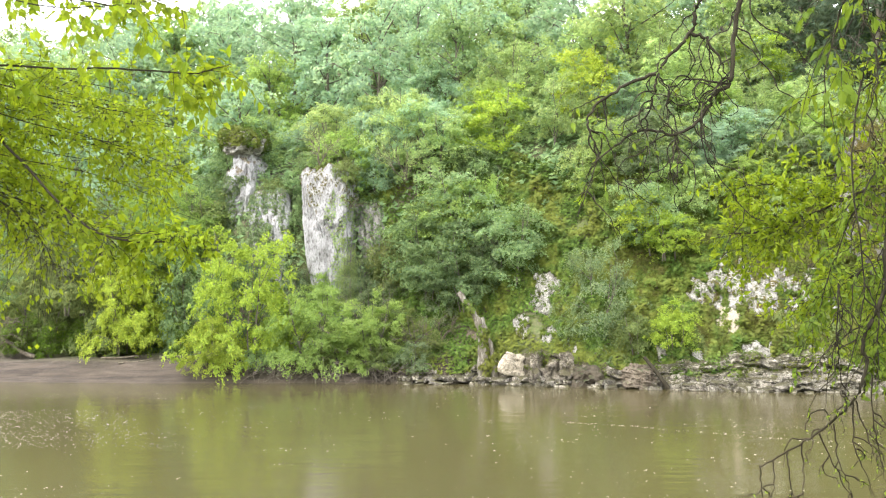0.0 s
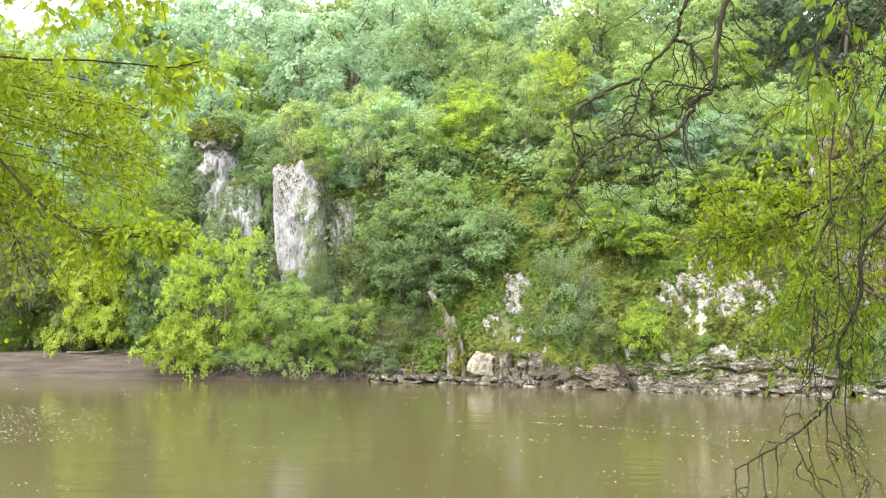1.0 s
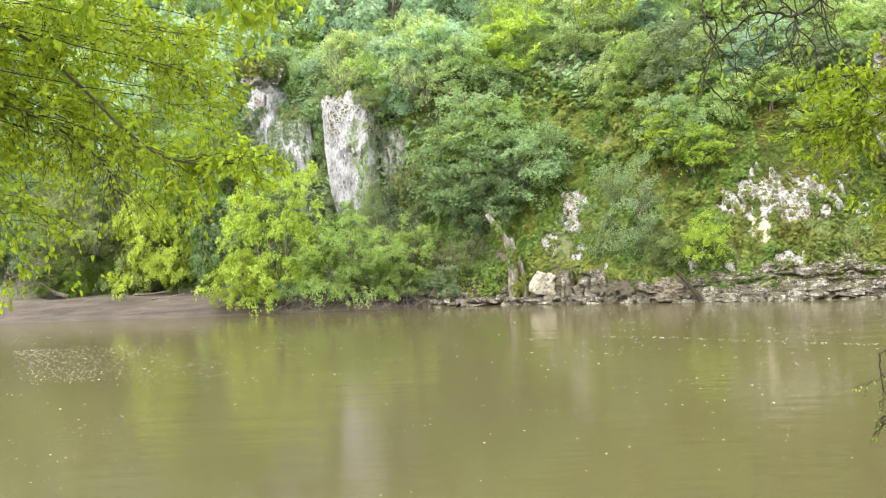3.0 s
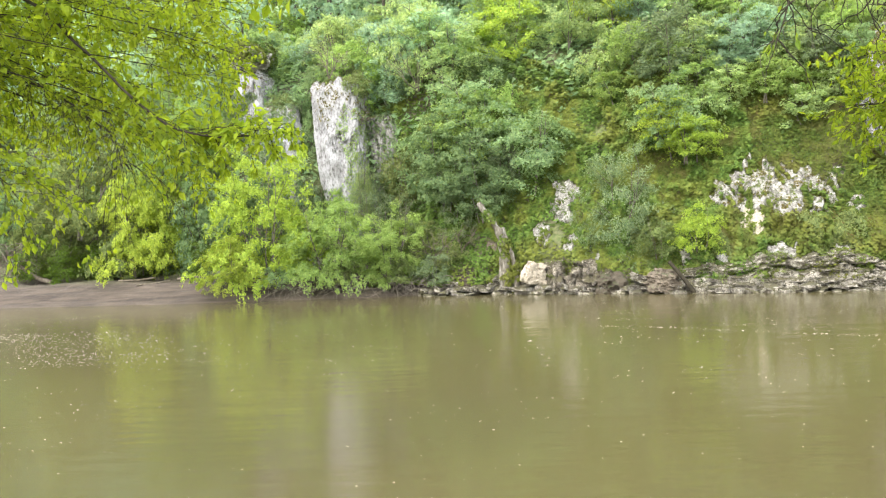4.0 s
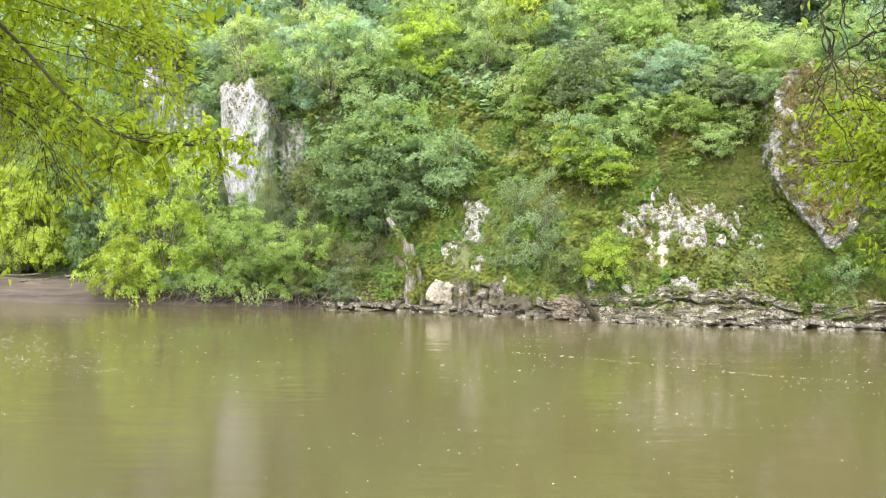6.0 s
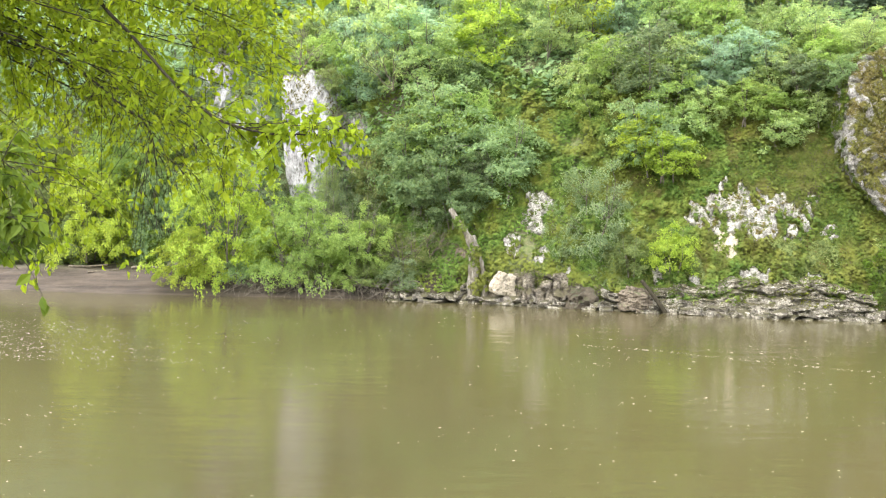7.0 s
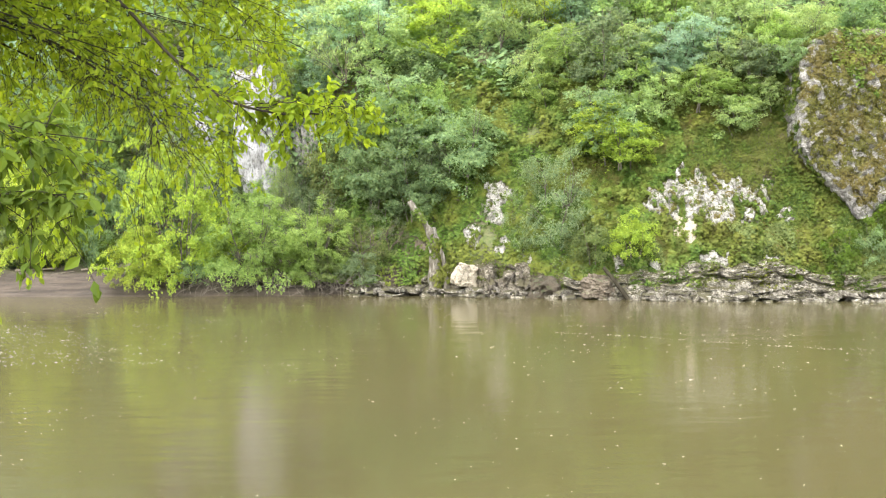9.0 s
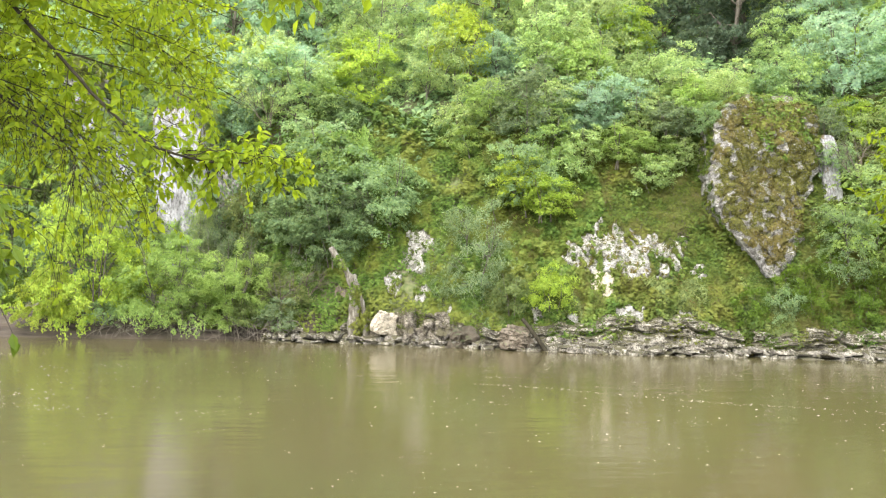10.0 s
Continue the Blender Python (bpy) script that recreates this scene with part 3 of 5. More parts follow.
def rock_tongue():
    """A wedge of rock leaning back on the slope: rounded front face, bare flanks, a blunt point at the foot."""
    rows, cols = 150, 130
    z = np.linspace(3.3, 11.8, rows)[:, None] + np.zeros((1, cols))
    s = np.linspace(0, 1, cols)[None] + np.zeros((rows, 1))
    left, right = tongue_sides(z)
    u = np.clip((s - 0.2) / 0.6, 0, 1)
    back = np.clip((0.2 - s) / 0.2, 0, 1) + np.clip((s - 0.8) / 0.2, 0, 1)
    x = left + (right - left) * u + np.where(s < 0.5, 0.35, -0.2) * back
    y = 39.35 + 0.27 * (z - 3.3) + 0.42 * np.abs(2 * u - 1) ** 7 + 2.6 * back + 0.25 * u + 0.9 * np.clip((z - 10.6) / 1.2, 0, 1) ** 2
    off = np.array([[noise.fractal(Vector((x[i, j] * 0.75, y[i, j] * 0.4, z[i, j] * 0.6)), 0.85, 2.1, 6) for j in range(cols)] for i in range(rows)])
    crack = np.array([[abs(noise.noise(Vector((x[i, j] * 1.2 + z[i, j] * 0.5, 3.0, z[i, j] * 0.9)))) for j in range(cols)] for i in range(rows)])
    fine = np.array([[noise.fractal(Vector((x[i, j] * 3.1, 7.0, z[i, j] * 3.1)), 0.7, 2.2, 4) for j in range(cols)] for i in range(rows)])
    push = 0.24 * off + 0.14 * fine - 0.16 * np.clip(0.13 - crack, 0, 1) / 0.13
    y = y - push * (1 - back)
    x = x + push * np.where(s < 0.5, -1, 1) * (back > 0) * 0.8 + 0.18 * off
    v = np.stack([x, y, z], -1).reshape(-1, 3)
    org = np.array([19.0, 40.4, 3.3])
    i, j = np.meshgrid(np.arange(rows - 1), np.arange(cols - 1), indexing="ij")
    q = i * cols + j
    f = np.stack([q, q + 1, q + cols + 1, q + cols], -1).reshape(-1, 4)
    ob = part("rock_tongue", mesh_from("rock_tongue", v - org, [f]), LIMESTONE_SPECK)
    ob.location = org
    tagged(ob, "leaning limestone buttress covered in brown-green moss", "rock")

    def inside(p):
        """The mossy middle: the rim and the foot stay bare."""
        zz = p[:, 2] + org[2]
        lo, hi = tongue_sides(zz)
        rim = np.minimum(p[:, 0] + org[0] - lo, hi - p[:, 0] - org[0])
        return (rim > 0.12 + 0.14 * np.sin(zz * 4.1) + 0.1 * np.sin(zz * 11 + p[:, 0] * 3)) & (zz > 4.2 + 0.45 * np.sin(p[:, 0] * 3.3) + 0.2 * np.sin(p[:, 0] * 9.1)) & (p[:, 1] + org[1] < 39.9 + 0.27 * (zz - 3.3))

    growth(ob, 120000, 0.065, LEAF_MOSS, 8, "moss", "brown-green moss cushions", -0.25, 0.9, keep=inside, scale=2.8)
    growth(ob, 40000, 0.11, LEAF_IVY, 28, "ivy", "ivy and moss on the bare flank", -0.12, 0.8, keep=lambda p: (p[:, 0] + org[0] < tongue_sides(p[:, 2] + org[2])[0] + 0.3) & (p[:, 1] + org[1] > 39.95 + 0.27 * p[:, 2]), scale=1.3)
    growth(ob, 26000, 0.12, LEAF_IVY, 18, "ivy", "creeping ivy", 0.0, 0.8, keep=lambda p: (p[:, 2] > 5.2) & (p[:, 0] > -0.6 - 0.25 * p[:, 2] + 1.2), scale=0.9)


rock_tongue()
BARE = [(12.6, 2.95, 3.1, 1.08), (11.45, 2.1, 0.65, 0.42), (3.6, 2.9, 1.0, 0.95), (2.55, 1.85, 0.55, 0.5), (3.85, 1.65, 0.5, 0.4), (4.9, 1.35, 0.35, 0.3), (0.0, 1.7, 0.55, 0.35),
        (12.5, 1.4, 1.0, 0.32), (8.6, 1.25, 0.55, 0.3), (11.2, 1.2, 0.5, 0.2), (14.6, 1.35, 0.6, 0.25), (10.0, 1.2, 0.4, 0.22), (15.6, 2.45, 0.45, 0.35), (15.2, 3.3, 0.35, 0.25)]      # x, distance from the shore, half sizes


def outcrops():
    words = {0: "white weathered limestone outcrop in a grassy slope", 1: "fresh cream rock face below a white outcrop", 2: "white limestone outcrop streaked by ivy", 6: "crumbling pale earth beside a leaning trunk"}
    for k, (x, d, a, b) in enumerate(BARE):
        m = LIMESTONE_OCHRE if k == 1 else CLAY if k == 6 else LIMESTONE_WHITE
        ob = sheet_rock("rock_outcrop", x - a, x + a, d - b, d + b, 0.22 if a > 0.9 else 0.12, 7.0 + 2.0 * k, m, words.get(k, "small bare limestone patch in the ivy"), bulge=0.23 if a > 2 else 0.17 if a > 0.9 else 0.12, step=0.09 if a > 2 else 0.06)
        growth(ob, int(1500 + 900 * a * b), 0.1, LEAF_IVY, 12 + k, "ivy", "trailing ivy", 0.26 if a > 2 else 0.08, scale=2.6)
        if a > 2:
            growth(ob, 16000, 0.08, LEAF_MOSS, 42 + k, "moss", "brown moss in the hollows", 0.32, 0.9, scale=3.1)


outcrops()
rock("rock_outcrop", (1.9, 43.75, 0.42), (0.95, 0.5, 1.05), 8, LIMESTONE_OCHRE, "freshly broken cream limestone above the waterline", "rock", square=6, rough=0.14, subdiv=5, block=0.6, taper=-0.35, lean=12, tip=10, turn=28)
rock("rock_slab", (7.35, 41.2, -0.15), (0.95, 0.8, 1.25), 11, CLAY, "pale wedge of bedded limestone at the waterline", "rock", square=2.3, rough=0.2, subdiv=5, beds=4, block=0.5, lean=12, taper=-0.9)
for k, (x, w, h) in enumerate(((3.15, 0.5, 1.75), (3.75, 0.75, 1.3), (4.35, 0.6, 1.6))):
    rock("upright_rock", (x, float(shore(x)) + 0.02, -0.2), (w, 0.7, h), 60 + k, ROCK_BROWN, "dark upright limestone rib at the waterline", "rock", square=3, rough=0.3, subdiv=4, block=0.5, turn=20 * k, lean=(-6, 5, 8, 0)[k])
rock("earth_bank", (5.35, float(shore(5.35)) + 0.25, -0.3), (1.2, 1.0, 1.2), 66, EARTH, "slumped brown earth bank under a willow bush", "earth bank", square=3, rough=0.16, subdiv=4, taper=-0.5)
def ledge_top(x):
    return np.interp(x, (-3.6, -1, 0.6, 2, 3.6, 5, 6.2, 8, 9.5, 12, 15, 15.9, 16.6, 19, 22, 27), (0.3, 0.4, 0.7, 1.25, 1.4, 1.0, 0.75, 0.85, 1.1, 1.4, 1.4, 1.3, 0.85, 1.0, 1.15, 1.1))


def ledge_block(x0, x1, seed, label, column=0.0):
    """A stretch of bedded limestone at the water: beds of uneven thickness, each broken into blocks of its own depth."""
    rng = np.random.default_rng(seed)
    beds = np.cumsum(0.06 + 0.2 * rng.random(34) ** 1.7) - 0.6
    xs = np.arange(x0, x1 + 0.04, 0.045)
    rows, back = 54, 8
    top = ledge_top(xs) + 0.1 * np.sin(xs * 2.3) + 0.06 * np.sin(xs * 5.9 + seed)
    t = np.r_[np.linspace(0, 1, rows), np.ones(back)]
    gz = -0.4 + (top[None] + 0.4) * t[:, None]
    gx = np.broadcast_to(xs, gz.shape).copy()
    wob = np.array([[noise.noise(Vector((x * 0.5, z * 0.7, seed))) for x in xs] for z in np.linspace(-0.4, 2, len(t))])
    gr = np.array([[noise.fractal(Vector((x * 2.2, z * 3.0, seed + 5)), 0.8, 2.1, 4) for x in xs] for z in np.linspace(-0.4, 2, len(t))])
    zb = gz + 0.26 * wob + 0.05 * gr + rng.uniform(-0.09, 0.09) * (gx - x0)
    k = np.searchsorted(beds, zb)
    edge = np.min(np.abs(zb[..., None] - beds), -1)
    off = np.zeros_like(gz)
    for b in range(len(beds) + 1):
        cuts = x0 - 1 + np.cumsum(0.1 + 0.9 * rng.random(40) ** 2)
        dep = rng.uniform(-0.08, 0.09, 41) + rng.normal() * 0.05
        m = k == b
        xb = gx + 0.16 * gr + 0.3 * wob + 0.35 * gz * rng.normal()
        c = np.searchsorted(cuts, xb)
        off[m] = dep[np.clip(c, 0, 40)][m]
        edge[m] = np.minimum(edge, np.min(np.abs(xb[..., None] - cuts), -1))[m]
    off -= 0.14 * np.clip(1 - edge / 0.03, 0, 1) * np.clip(0.3 + 1.8 * gr, 0, 1)
    off += 0.34 * wob
    if column:      # upright ribs and hollows instead of clean beds
        rib = np.array([noise.fractal(Vector((x * 1.5, 0.0, seed)), 0.8, 2.2, 4) for x in xs])
        off = 0.45 * off + column * (rib[None] + 0.5 * wob)
    shelf = gz - (top[None] - 0.42 + 0.14 * wob + 0.06 * gr)      # a dark parting under the top bed
    off -= (0.0 if column else 0.3) * np.exp(-(shelf / 0.05) ** 2)
    off += 0.16 * gr - 0.28 * np.clip(t - 0.45, 0, 1)[:, None]
    gy = shore(gx) + 0.3 - off
    gy[rows:] += np.linspace(0.08, 0.8, back)[:, None] - np.zeros_like(gx[rows:])
    gz[rows:] += 0.12 * gr[rows:] + np.linspace(0.0, 0.12, back)[:, None]
    v = np.stack([gx, gy, gz], -1).reshape(-1, 3)
    org = np.array([(x0 + x1) / 2, float(shore((x0 + x1) / 2)), 0.0])
    nx = len(xs)
    i, j = np.meshgrid(np.arange(len(t) - 1), np.arange(nx - 1), indexing="ij")
    q = i * nx + j
    f = np.stack([q, q + 1, q + nx + 1, q + nx], -1).reshape(-1, 4)
    ob = part("rock_block", mesh_from("rock_block", v - org, [f]), ROCK_BROWN if column else ROCK_WET)
    ob.location = org
    tagged(ob, label, "rock", "waterside rock blocks")
    if x0 > 0:
        growth(ob, 2600, 0.1, LEAF_IVY, seed, "ivy", "green ivy in the joints", 0.02, 0.5, keep=lambda p: p[:, 2] > 0.5 * ledge_top(p[:, 0] + org[0]) + 0.25 * np.sin(p[:, 0] * 2.1 + seed), scale=1.6)


for k, (a, b) in enumerate(((-3.4, 0.3), (0.35, 3.0), (3.05, 6.0), (6.05, 9.2), (9.25, 12.4), (12.45, 16.5), (17.2, 20.2), (20.25, 23.4), (23.45, 26.8))):
    ledge_block(a - 0.14, b + 0.14, 50 + k, "undercut bedded limestone block over the water" if k == 5 else "bedded grey-brown limestone at the waterline", 0.42 if k in (1, 2) else 0.0)


def stone_meshes(count):
    out = []
    rng = np.random.default_rng(5)
    for k in range(count):
        bm = bmesh.new()
        bmesh.ops.create_cube(bm, size=1.0)
        bmesh.ops.subdivide_edges(bm, edges=bm.edges[:], cuts=1, use_grid_fill=True)
        for v in bm.verts:
            m = 1.0 if v.co.length > 0.8 else 1.06
            v.co = Vector((v.co.x, v.co.y, v.co.z)) * m + Vector(rng.uniform(-0.13, 0.13, 3))
        me = bpy.data.meshes.new("stone")
        bm.to_mesh(me)
        bm.free()
        me.materials.append(ROCK_WET)
        out.append(me)
    return out


def build_ledge():
    """Bedded limestone blocks along the waterline."""
    rng = np.random.default_rng(11)
    meshes = stone_meshes(9)
    ledge = tagged(new("rock_ledge"), "bedded grey-brown limestone ledge along the far waterline", "rock ledge")
    ledge.location = (8, 41, 0)
    count = 0
    for course in range(5):
        x = -3.4 + rng.uniform(0, 1)
        top = 1.75
        while x < 25:
            w = (0.16 + 0.6 * rng.random() ** 2) * (0.8 if x < 0.5 else 1.0)
            h = rng.uniform(0.08, 0.24)
            z = -0.08 + course * 0.22 + rng.uniform(-0.05, 0.05)
            low = np.interp(x, (-3.4, 0, 1, 5, 6.2, 9, 12, 16, 17.5, 19, 25), (0.2, 0.25, 0.15, 0.2, 0.12, 0.12, 0.12, 0.12, 0.3, 0.3, 0.3))
            if z < low and count < 300:
                s = part("stone", meshes[rng.integers(9)], None, ledge)
                y = shore(x + w / 2) - 0.05 + course * 0.13 + rng.uniform(-0.2, 0.15)
                yaw = math.degrees(math.atan2(float(shore(x + w + 0.5) - shore(x - 0.5)), w + 1.0))
                s.matrix_local = Matrix.Translation((-8, -41, 0)) @ pose(x + w / 2, y, z + h / 2, rng.uniform(-12, 12), rng.uniform(-10, 10), yaw + rng.uniform(-25, 25)) @ Matrix.Diagonal((w * 1.05, rng.uniform(0.5, 1.0), h, 1))
                count += 1
            x += w * rng.uniform(0.85, 1.15)


# ---- trees and shrubs ----
def crown_points(rng, centre, radii, count, seed):
    """Ends of boughs on a lumpy ellipsoid, and the way out from its middle."""
    k = np.arange(count) + 0.5
    z = 1 - 1.75 * k / count
    a = k * 2.39996 + rng.normal(size=count) * 0.35
    d = unit(np.stack([np.cos(a) * np.sqrt(1 - z * z), np.sin(a) * np.sqrt(1 - z * z), z + rng.normal(size=count) * 0.12], 1))
    lump = np.array([0.9 + 0.55 * noise.noise(Vector(q) * 1.9 + Vector((seed * 3.7, seed, 0))) for q in d])
    return centre + d * (lump * rng.uniform(0.62, 1.06, count))[:, None] * radii, d


def plant_meshes(name, seed, height, spread, clusters, per, leaf, trunk_r, base=0.35, flat=0.45, slim=0.6, stems=1, up=0.75, boughs=34, tri=False, fan=0.3):
    """Wood and leaf meshes of a tree or shrub, base at the origin: stems, boughs, and flat sprays of leaves along each bough."""
    rng = np.random.default_rng(seed)
    centre = np.array([0, 0, height * (base + 1) / 2])
    radii = np.array([spread / 2, spread / 2, height * (1 - base) / 2])
    ends, out = crown_points(rng, centre, radii, boughs, seed)
    wood, tops = [], []
    for s in range(stems):
        a = rng.uniform(0, 6.28)
        off = np.array([math.cos(a), math.sin(a), 0]) * (0.0 if stems == 1 else spread * 0.1)
        top = np.array([off[0] * 2.5 + rng.normal() * 0.15, off[1] * 2.5 + rng.normal() * 0.15, height * 0.82])
        line = spline([off, off * 1.3 + (rng.normal() * 0.1, rng.normal() * 0.1, height * 0.3), top * (0.85, 0.85, 0.7), top], 3)
        wood.append(tube(line, np.linspace(trunk_r, trunk_r * 0.15, len(line)), 6))
        tops.append(line)
    lines = np.concatenate(tops)
    pts, nrms, rads = [], [], []
    each = max(3, clusters // boughs)
    for q, d in zip(ends, out):
        low = lines[lines[:, 2] < max(q[2] - 0.1 * height, height * 0.12)]
        if not len(low):
            low = lines[:2]
        st = low[np.argmin(np.linalg.norm(low - q * (1, 1, 0.8), axis=1))]
        mid = st * 0.45 + q * 0.55 + (0, 0, 0.05 * height) + rng.normal(size=3) * 0.04 * height
        line = spline([st, mid, q], 4)
        if len(pts) % 2 == 0:
            wood.append(tube(line[::2], np.linspace(trunk_r * 0.4, trunk_r * 0.07, len(line[::2])), 3))
        fwd = unit(q - mid)
        side = unit(np.cross(fwd, (0, 0, 1)) + rng.normal(size=3) * 0.15)
        lift = unit(np.cross(side, fwd) + d * 0.5)
        t = rng.uniform(0.42, 1.08, each)
        across = rng.uniform(-1, 1, each) * fan * spread * 0.5 * (1.15 - 0.6 * np.abs(t - 0.7))
        at = line[np.clip((t * (len(line) - 1)).astype(int), 0, len(line) - 1)] + fwd * (np.maximum(t - 1, 0) * spread * 0.3)[:, None]
        at = at + side * across[:, None] + lift * (rng.normal(size=each) * 0.022 * height)[:, None]
        at[:, 2] -= 0.35 * np.abs(across) + 0.12 * np.maximum(t - 0.6, 0) * spread * 0.5
        pts.append(at)
        nrms.append(lift * up + d * 0.65 + np.array([0, 0, 0.45]) + rng.normal(size=(each, 3)) * 0.28)
        rads.append(spread * 0.5 * (1.8 / math.sqrt(clusters)) * rng.uniform(0.6, 1.6, each))
    pts, nrms, rads = np.concatenate(pts), unit(np.concatenate(nrms)), np.concatenate(rads)
    wv, wf = joined(wood)
    idx = np.repeat(np.arange(len(pts)), per)
    n = nrms[idx]
    u = unit(np.cross(n, rng.normal(size=n.shape)))
    r = (rads[idx] * np.sqrt(rng.uniform(0, 1, len(idx))))[:, None]
    c = pts[idx] + u * r + n * (rng.normal(size=(len(idx), 1)) * 0.42 * flat * rads[idx][:, None])
    c[:, 2] -= 0.3 * r[:, 0]
    lv, lf = small_leaves(rng, c, n + rng.normal(size=c.shape) * 0.55, leaf, slim, tri)
    return mesh_from(name + "_wood", wv, [wf], True), mesh_from(name + "_leaves", lv, [lf])


PROTO = {}


def proto(key, variants, **kw):
    PROTO[key] = [plant_meshes(key, 31 * k + len(key) * 7 + 3, **kw) for k in range(variants)]


proto("forest_tree", 4, height=9.0, spread=6.6, tri=True, clusters=300, per=20, leaf=0.235, trunk_r=0.12, base=-0.05, flat=0.6, up=0.5, boughs=38)
proto("slope_tree", 5, height=4.8, spread=4.7, tri=True, clusters=380, per=22, leaf=0.128, trunk_r=0.045, base=-0.12, stems=3, flat=0.6, up=0.5, boughs=36)
proto("shrub", 4, height=2.9, spread=3.6, tri=True, clusters=260, per=22, leaf=0.113, trunk_r=0.026, base=-0.1, stems=4, flat=0.6, up=0.5, boughs=30)
proto("willow_shrub", 2, height=4.2, spread=4.6, clusters=420, per=28, leaf=0.105, trunk_r=0.05, base=-0.1, stems=5, slim=0.35, flat=1.0, up=0.4, boughs=60, fan=0.22)
proto("bank_bush", 3, height=5.0, spread=6.2, tri=True, clusters=820, per=36, leaf=0.098, trunk_r=0.045, base=-0.1, stems=5, flat=0.5, up=0.65, boughs=54)
proto("feather_tree", 1, height=6.0, spread=5.5, clusters=300, per=30, leaf=0.15, trunk_r=0.1, base=0.0, slim=0.3, flat=0.3, up=1.0, boughs=40)

MESHES = {}


def plant(key, variant, leaf_mat, bark_mat, at, scale, turn, label, name, category, group="", lean=(0, 0)):
    """One tree or shrub: trunk and crown. Alike plants share their meshes."""
    wood, leaves = PROTO[key][variant % len(PROTO[key])]
    mk = (key, variant % len(PROTO[key]), leaf_mat.name, bark_mat.name)
    if mk not in MESHES:
        w, f = wood.copy(), leaves.copy()
        w.materials.append(bark_mat)
        f.materials.append(leaf_mat)
        MESHES[mk] = (w, f)
    w, f = MESHES[mk]
    top = new(name)
    part("trunk", w, None, top)
    part("crown", f, None, top)
    sc = scale if isinstance(scale, tuple) else (scale, scale, scale)
    top.matrix_world = pose(*at, lean[0], lean[1], turn) @ Matrix.Diagonal((*sc, 1))
    return tagged(top, label, category, group)


def on_ground(x, y, sink=0.1):
    return (x, y, float(terrain(x, y)) - sink)


SHADES = {"bright": (LEAF_BRIGHT, "yellow-green"), "fresh": (LEAF_FRESH, "fresh green"), "mid": (LEAF_MID, "mid-green"), "dark": (LEAF_DARK, "deep green"),
          "grey": (LEAF_GREY, "grey-green"), "olive": (LEAF_OLIVE, "olive"), "far": (LEAF_HAZED, "haze-blue green"), "pale": (LEAF_PALE, "pale green"), "deep": (LEAF_HOLLOW_SHADE, "shade-darkened green"), "shade": (LEAF_PAINTED_SHADE, "shade-painted dark green")}


def bush(key, x, y, scale, shade, label="", turn=0, variant=0, z=None, name="shrub", category="shrub", lean=(0, 0), bark=BARK, group="shrubs on the slope"):
    m, word = SHADES[shade]
    at = on_ground(x, y) if z is None else (x, y, z)
    return plant(key, variant, m, bark, at, scale, turn, label or word + " leafy shrub on the steep river bank", name, category, group, lean)


# the bank bushes by the water
W = "bushes at the waterline"
T = "trees on the slope"
bush("bank_bush", -11.4, 47.0, (1.1, 1.0, 1.5), "bright", "bright yellow-green bush leaning over the muddy waterline", 20, 0, 0.35, "bank_bush", "bush", group=W)
bush("bank_bush", -12.9, 46.3, (0.62, 0.6, 0.62), "bright", "low yellow-green bush trailing over the mud", 100, 1, 0.5, "bank_bush", "bush", group=W)
bush("bank_bush", -8.0, 46.2, (1.0, 0.8, 0.95), "fresh", "spreading fresh green bush at the waterline", 130, 1, 0.5, "bank_bush", "bush", group=W)
bush("bank_bush", -5.0, 46.1, (0.85, 0.75, 0.85), "fresh", "fresh green bush hanging over dark mud", 250, 2, 0.5, "bank_bush", "bush", group=W)
for k, (x, sh, sc) in enumerate(((-10.6, "mid", 0.34), (-7.4, "olive", 0.34), (-4.3, "olive", 0.4), (-2.8, "grey", 0.42))):
    bush("shrub", x, float(shore(x)) + 0.55, (sc * 1.7, sc * 1.2, sc * 1.4), sh, "low branches trailing down to the water", 47 * k, k, 0.55, "trailing_bush", "bush", group=W)
bush("willow_shrub", -5.3, 48.8, 1.05, "grey", "dull grey-green willow bush below the cliff", 70, 1, 1.0, "willow_bush", "bush", group=W)
bush("willow_shrub", -2.3, 46.4, (0.9, 0.7, 0.85), "olive", "twiggy olive-brown bush above the water", 10, 0, 0.3, "willow_bush", "bush", group=W)
bush("willow_shrub", -1.3, 47.3, (0.75, 0.7, 0.9), "grey", "twiggy grey-green bush beside a leaning trunk", 110, 1, 1.2, "willow_bush", "bush", group=W)
bush("willow_shrub", 5.9, 43.6, (1.0, 0.85, 1.3), "grey", "rounded grey-green willow bush on the rocky bank", 200, 1, 1.2, "willow_bush", "bush", group="shrubs on the slope")
bush("shrub", 9.0, 41.0, (0.7, 0.6, 0.8), "bright", "small bright green shrub beside white rock", 0, 2, 1.7)
bush("shrub", 7.6, 42.2, (0.7, 0.7, 0.8), "olive", "small green shrub above the rock ledge", 60, 1, 1.4)
bush("slope_tree", 8.2, 44.3, (0.72, 0.6, 0.48), "bright", "bright yellow-green small tree with layered foliage", 40, 1, 6.8, "slope_tree", "tree", group=T)
bush("slope_tree", 9.3, 43.9, (0.85, 0.7, 0.6), "bright", "yellow-green small tree above the ivy slope", 140, 2, 5.6, "slope_tree", "tree", group=T)
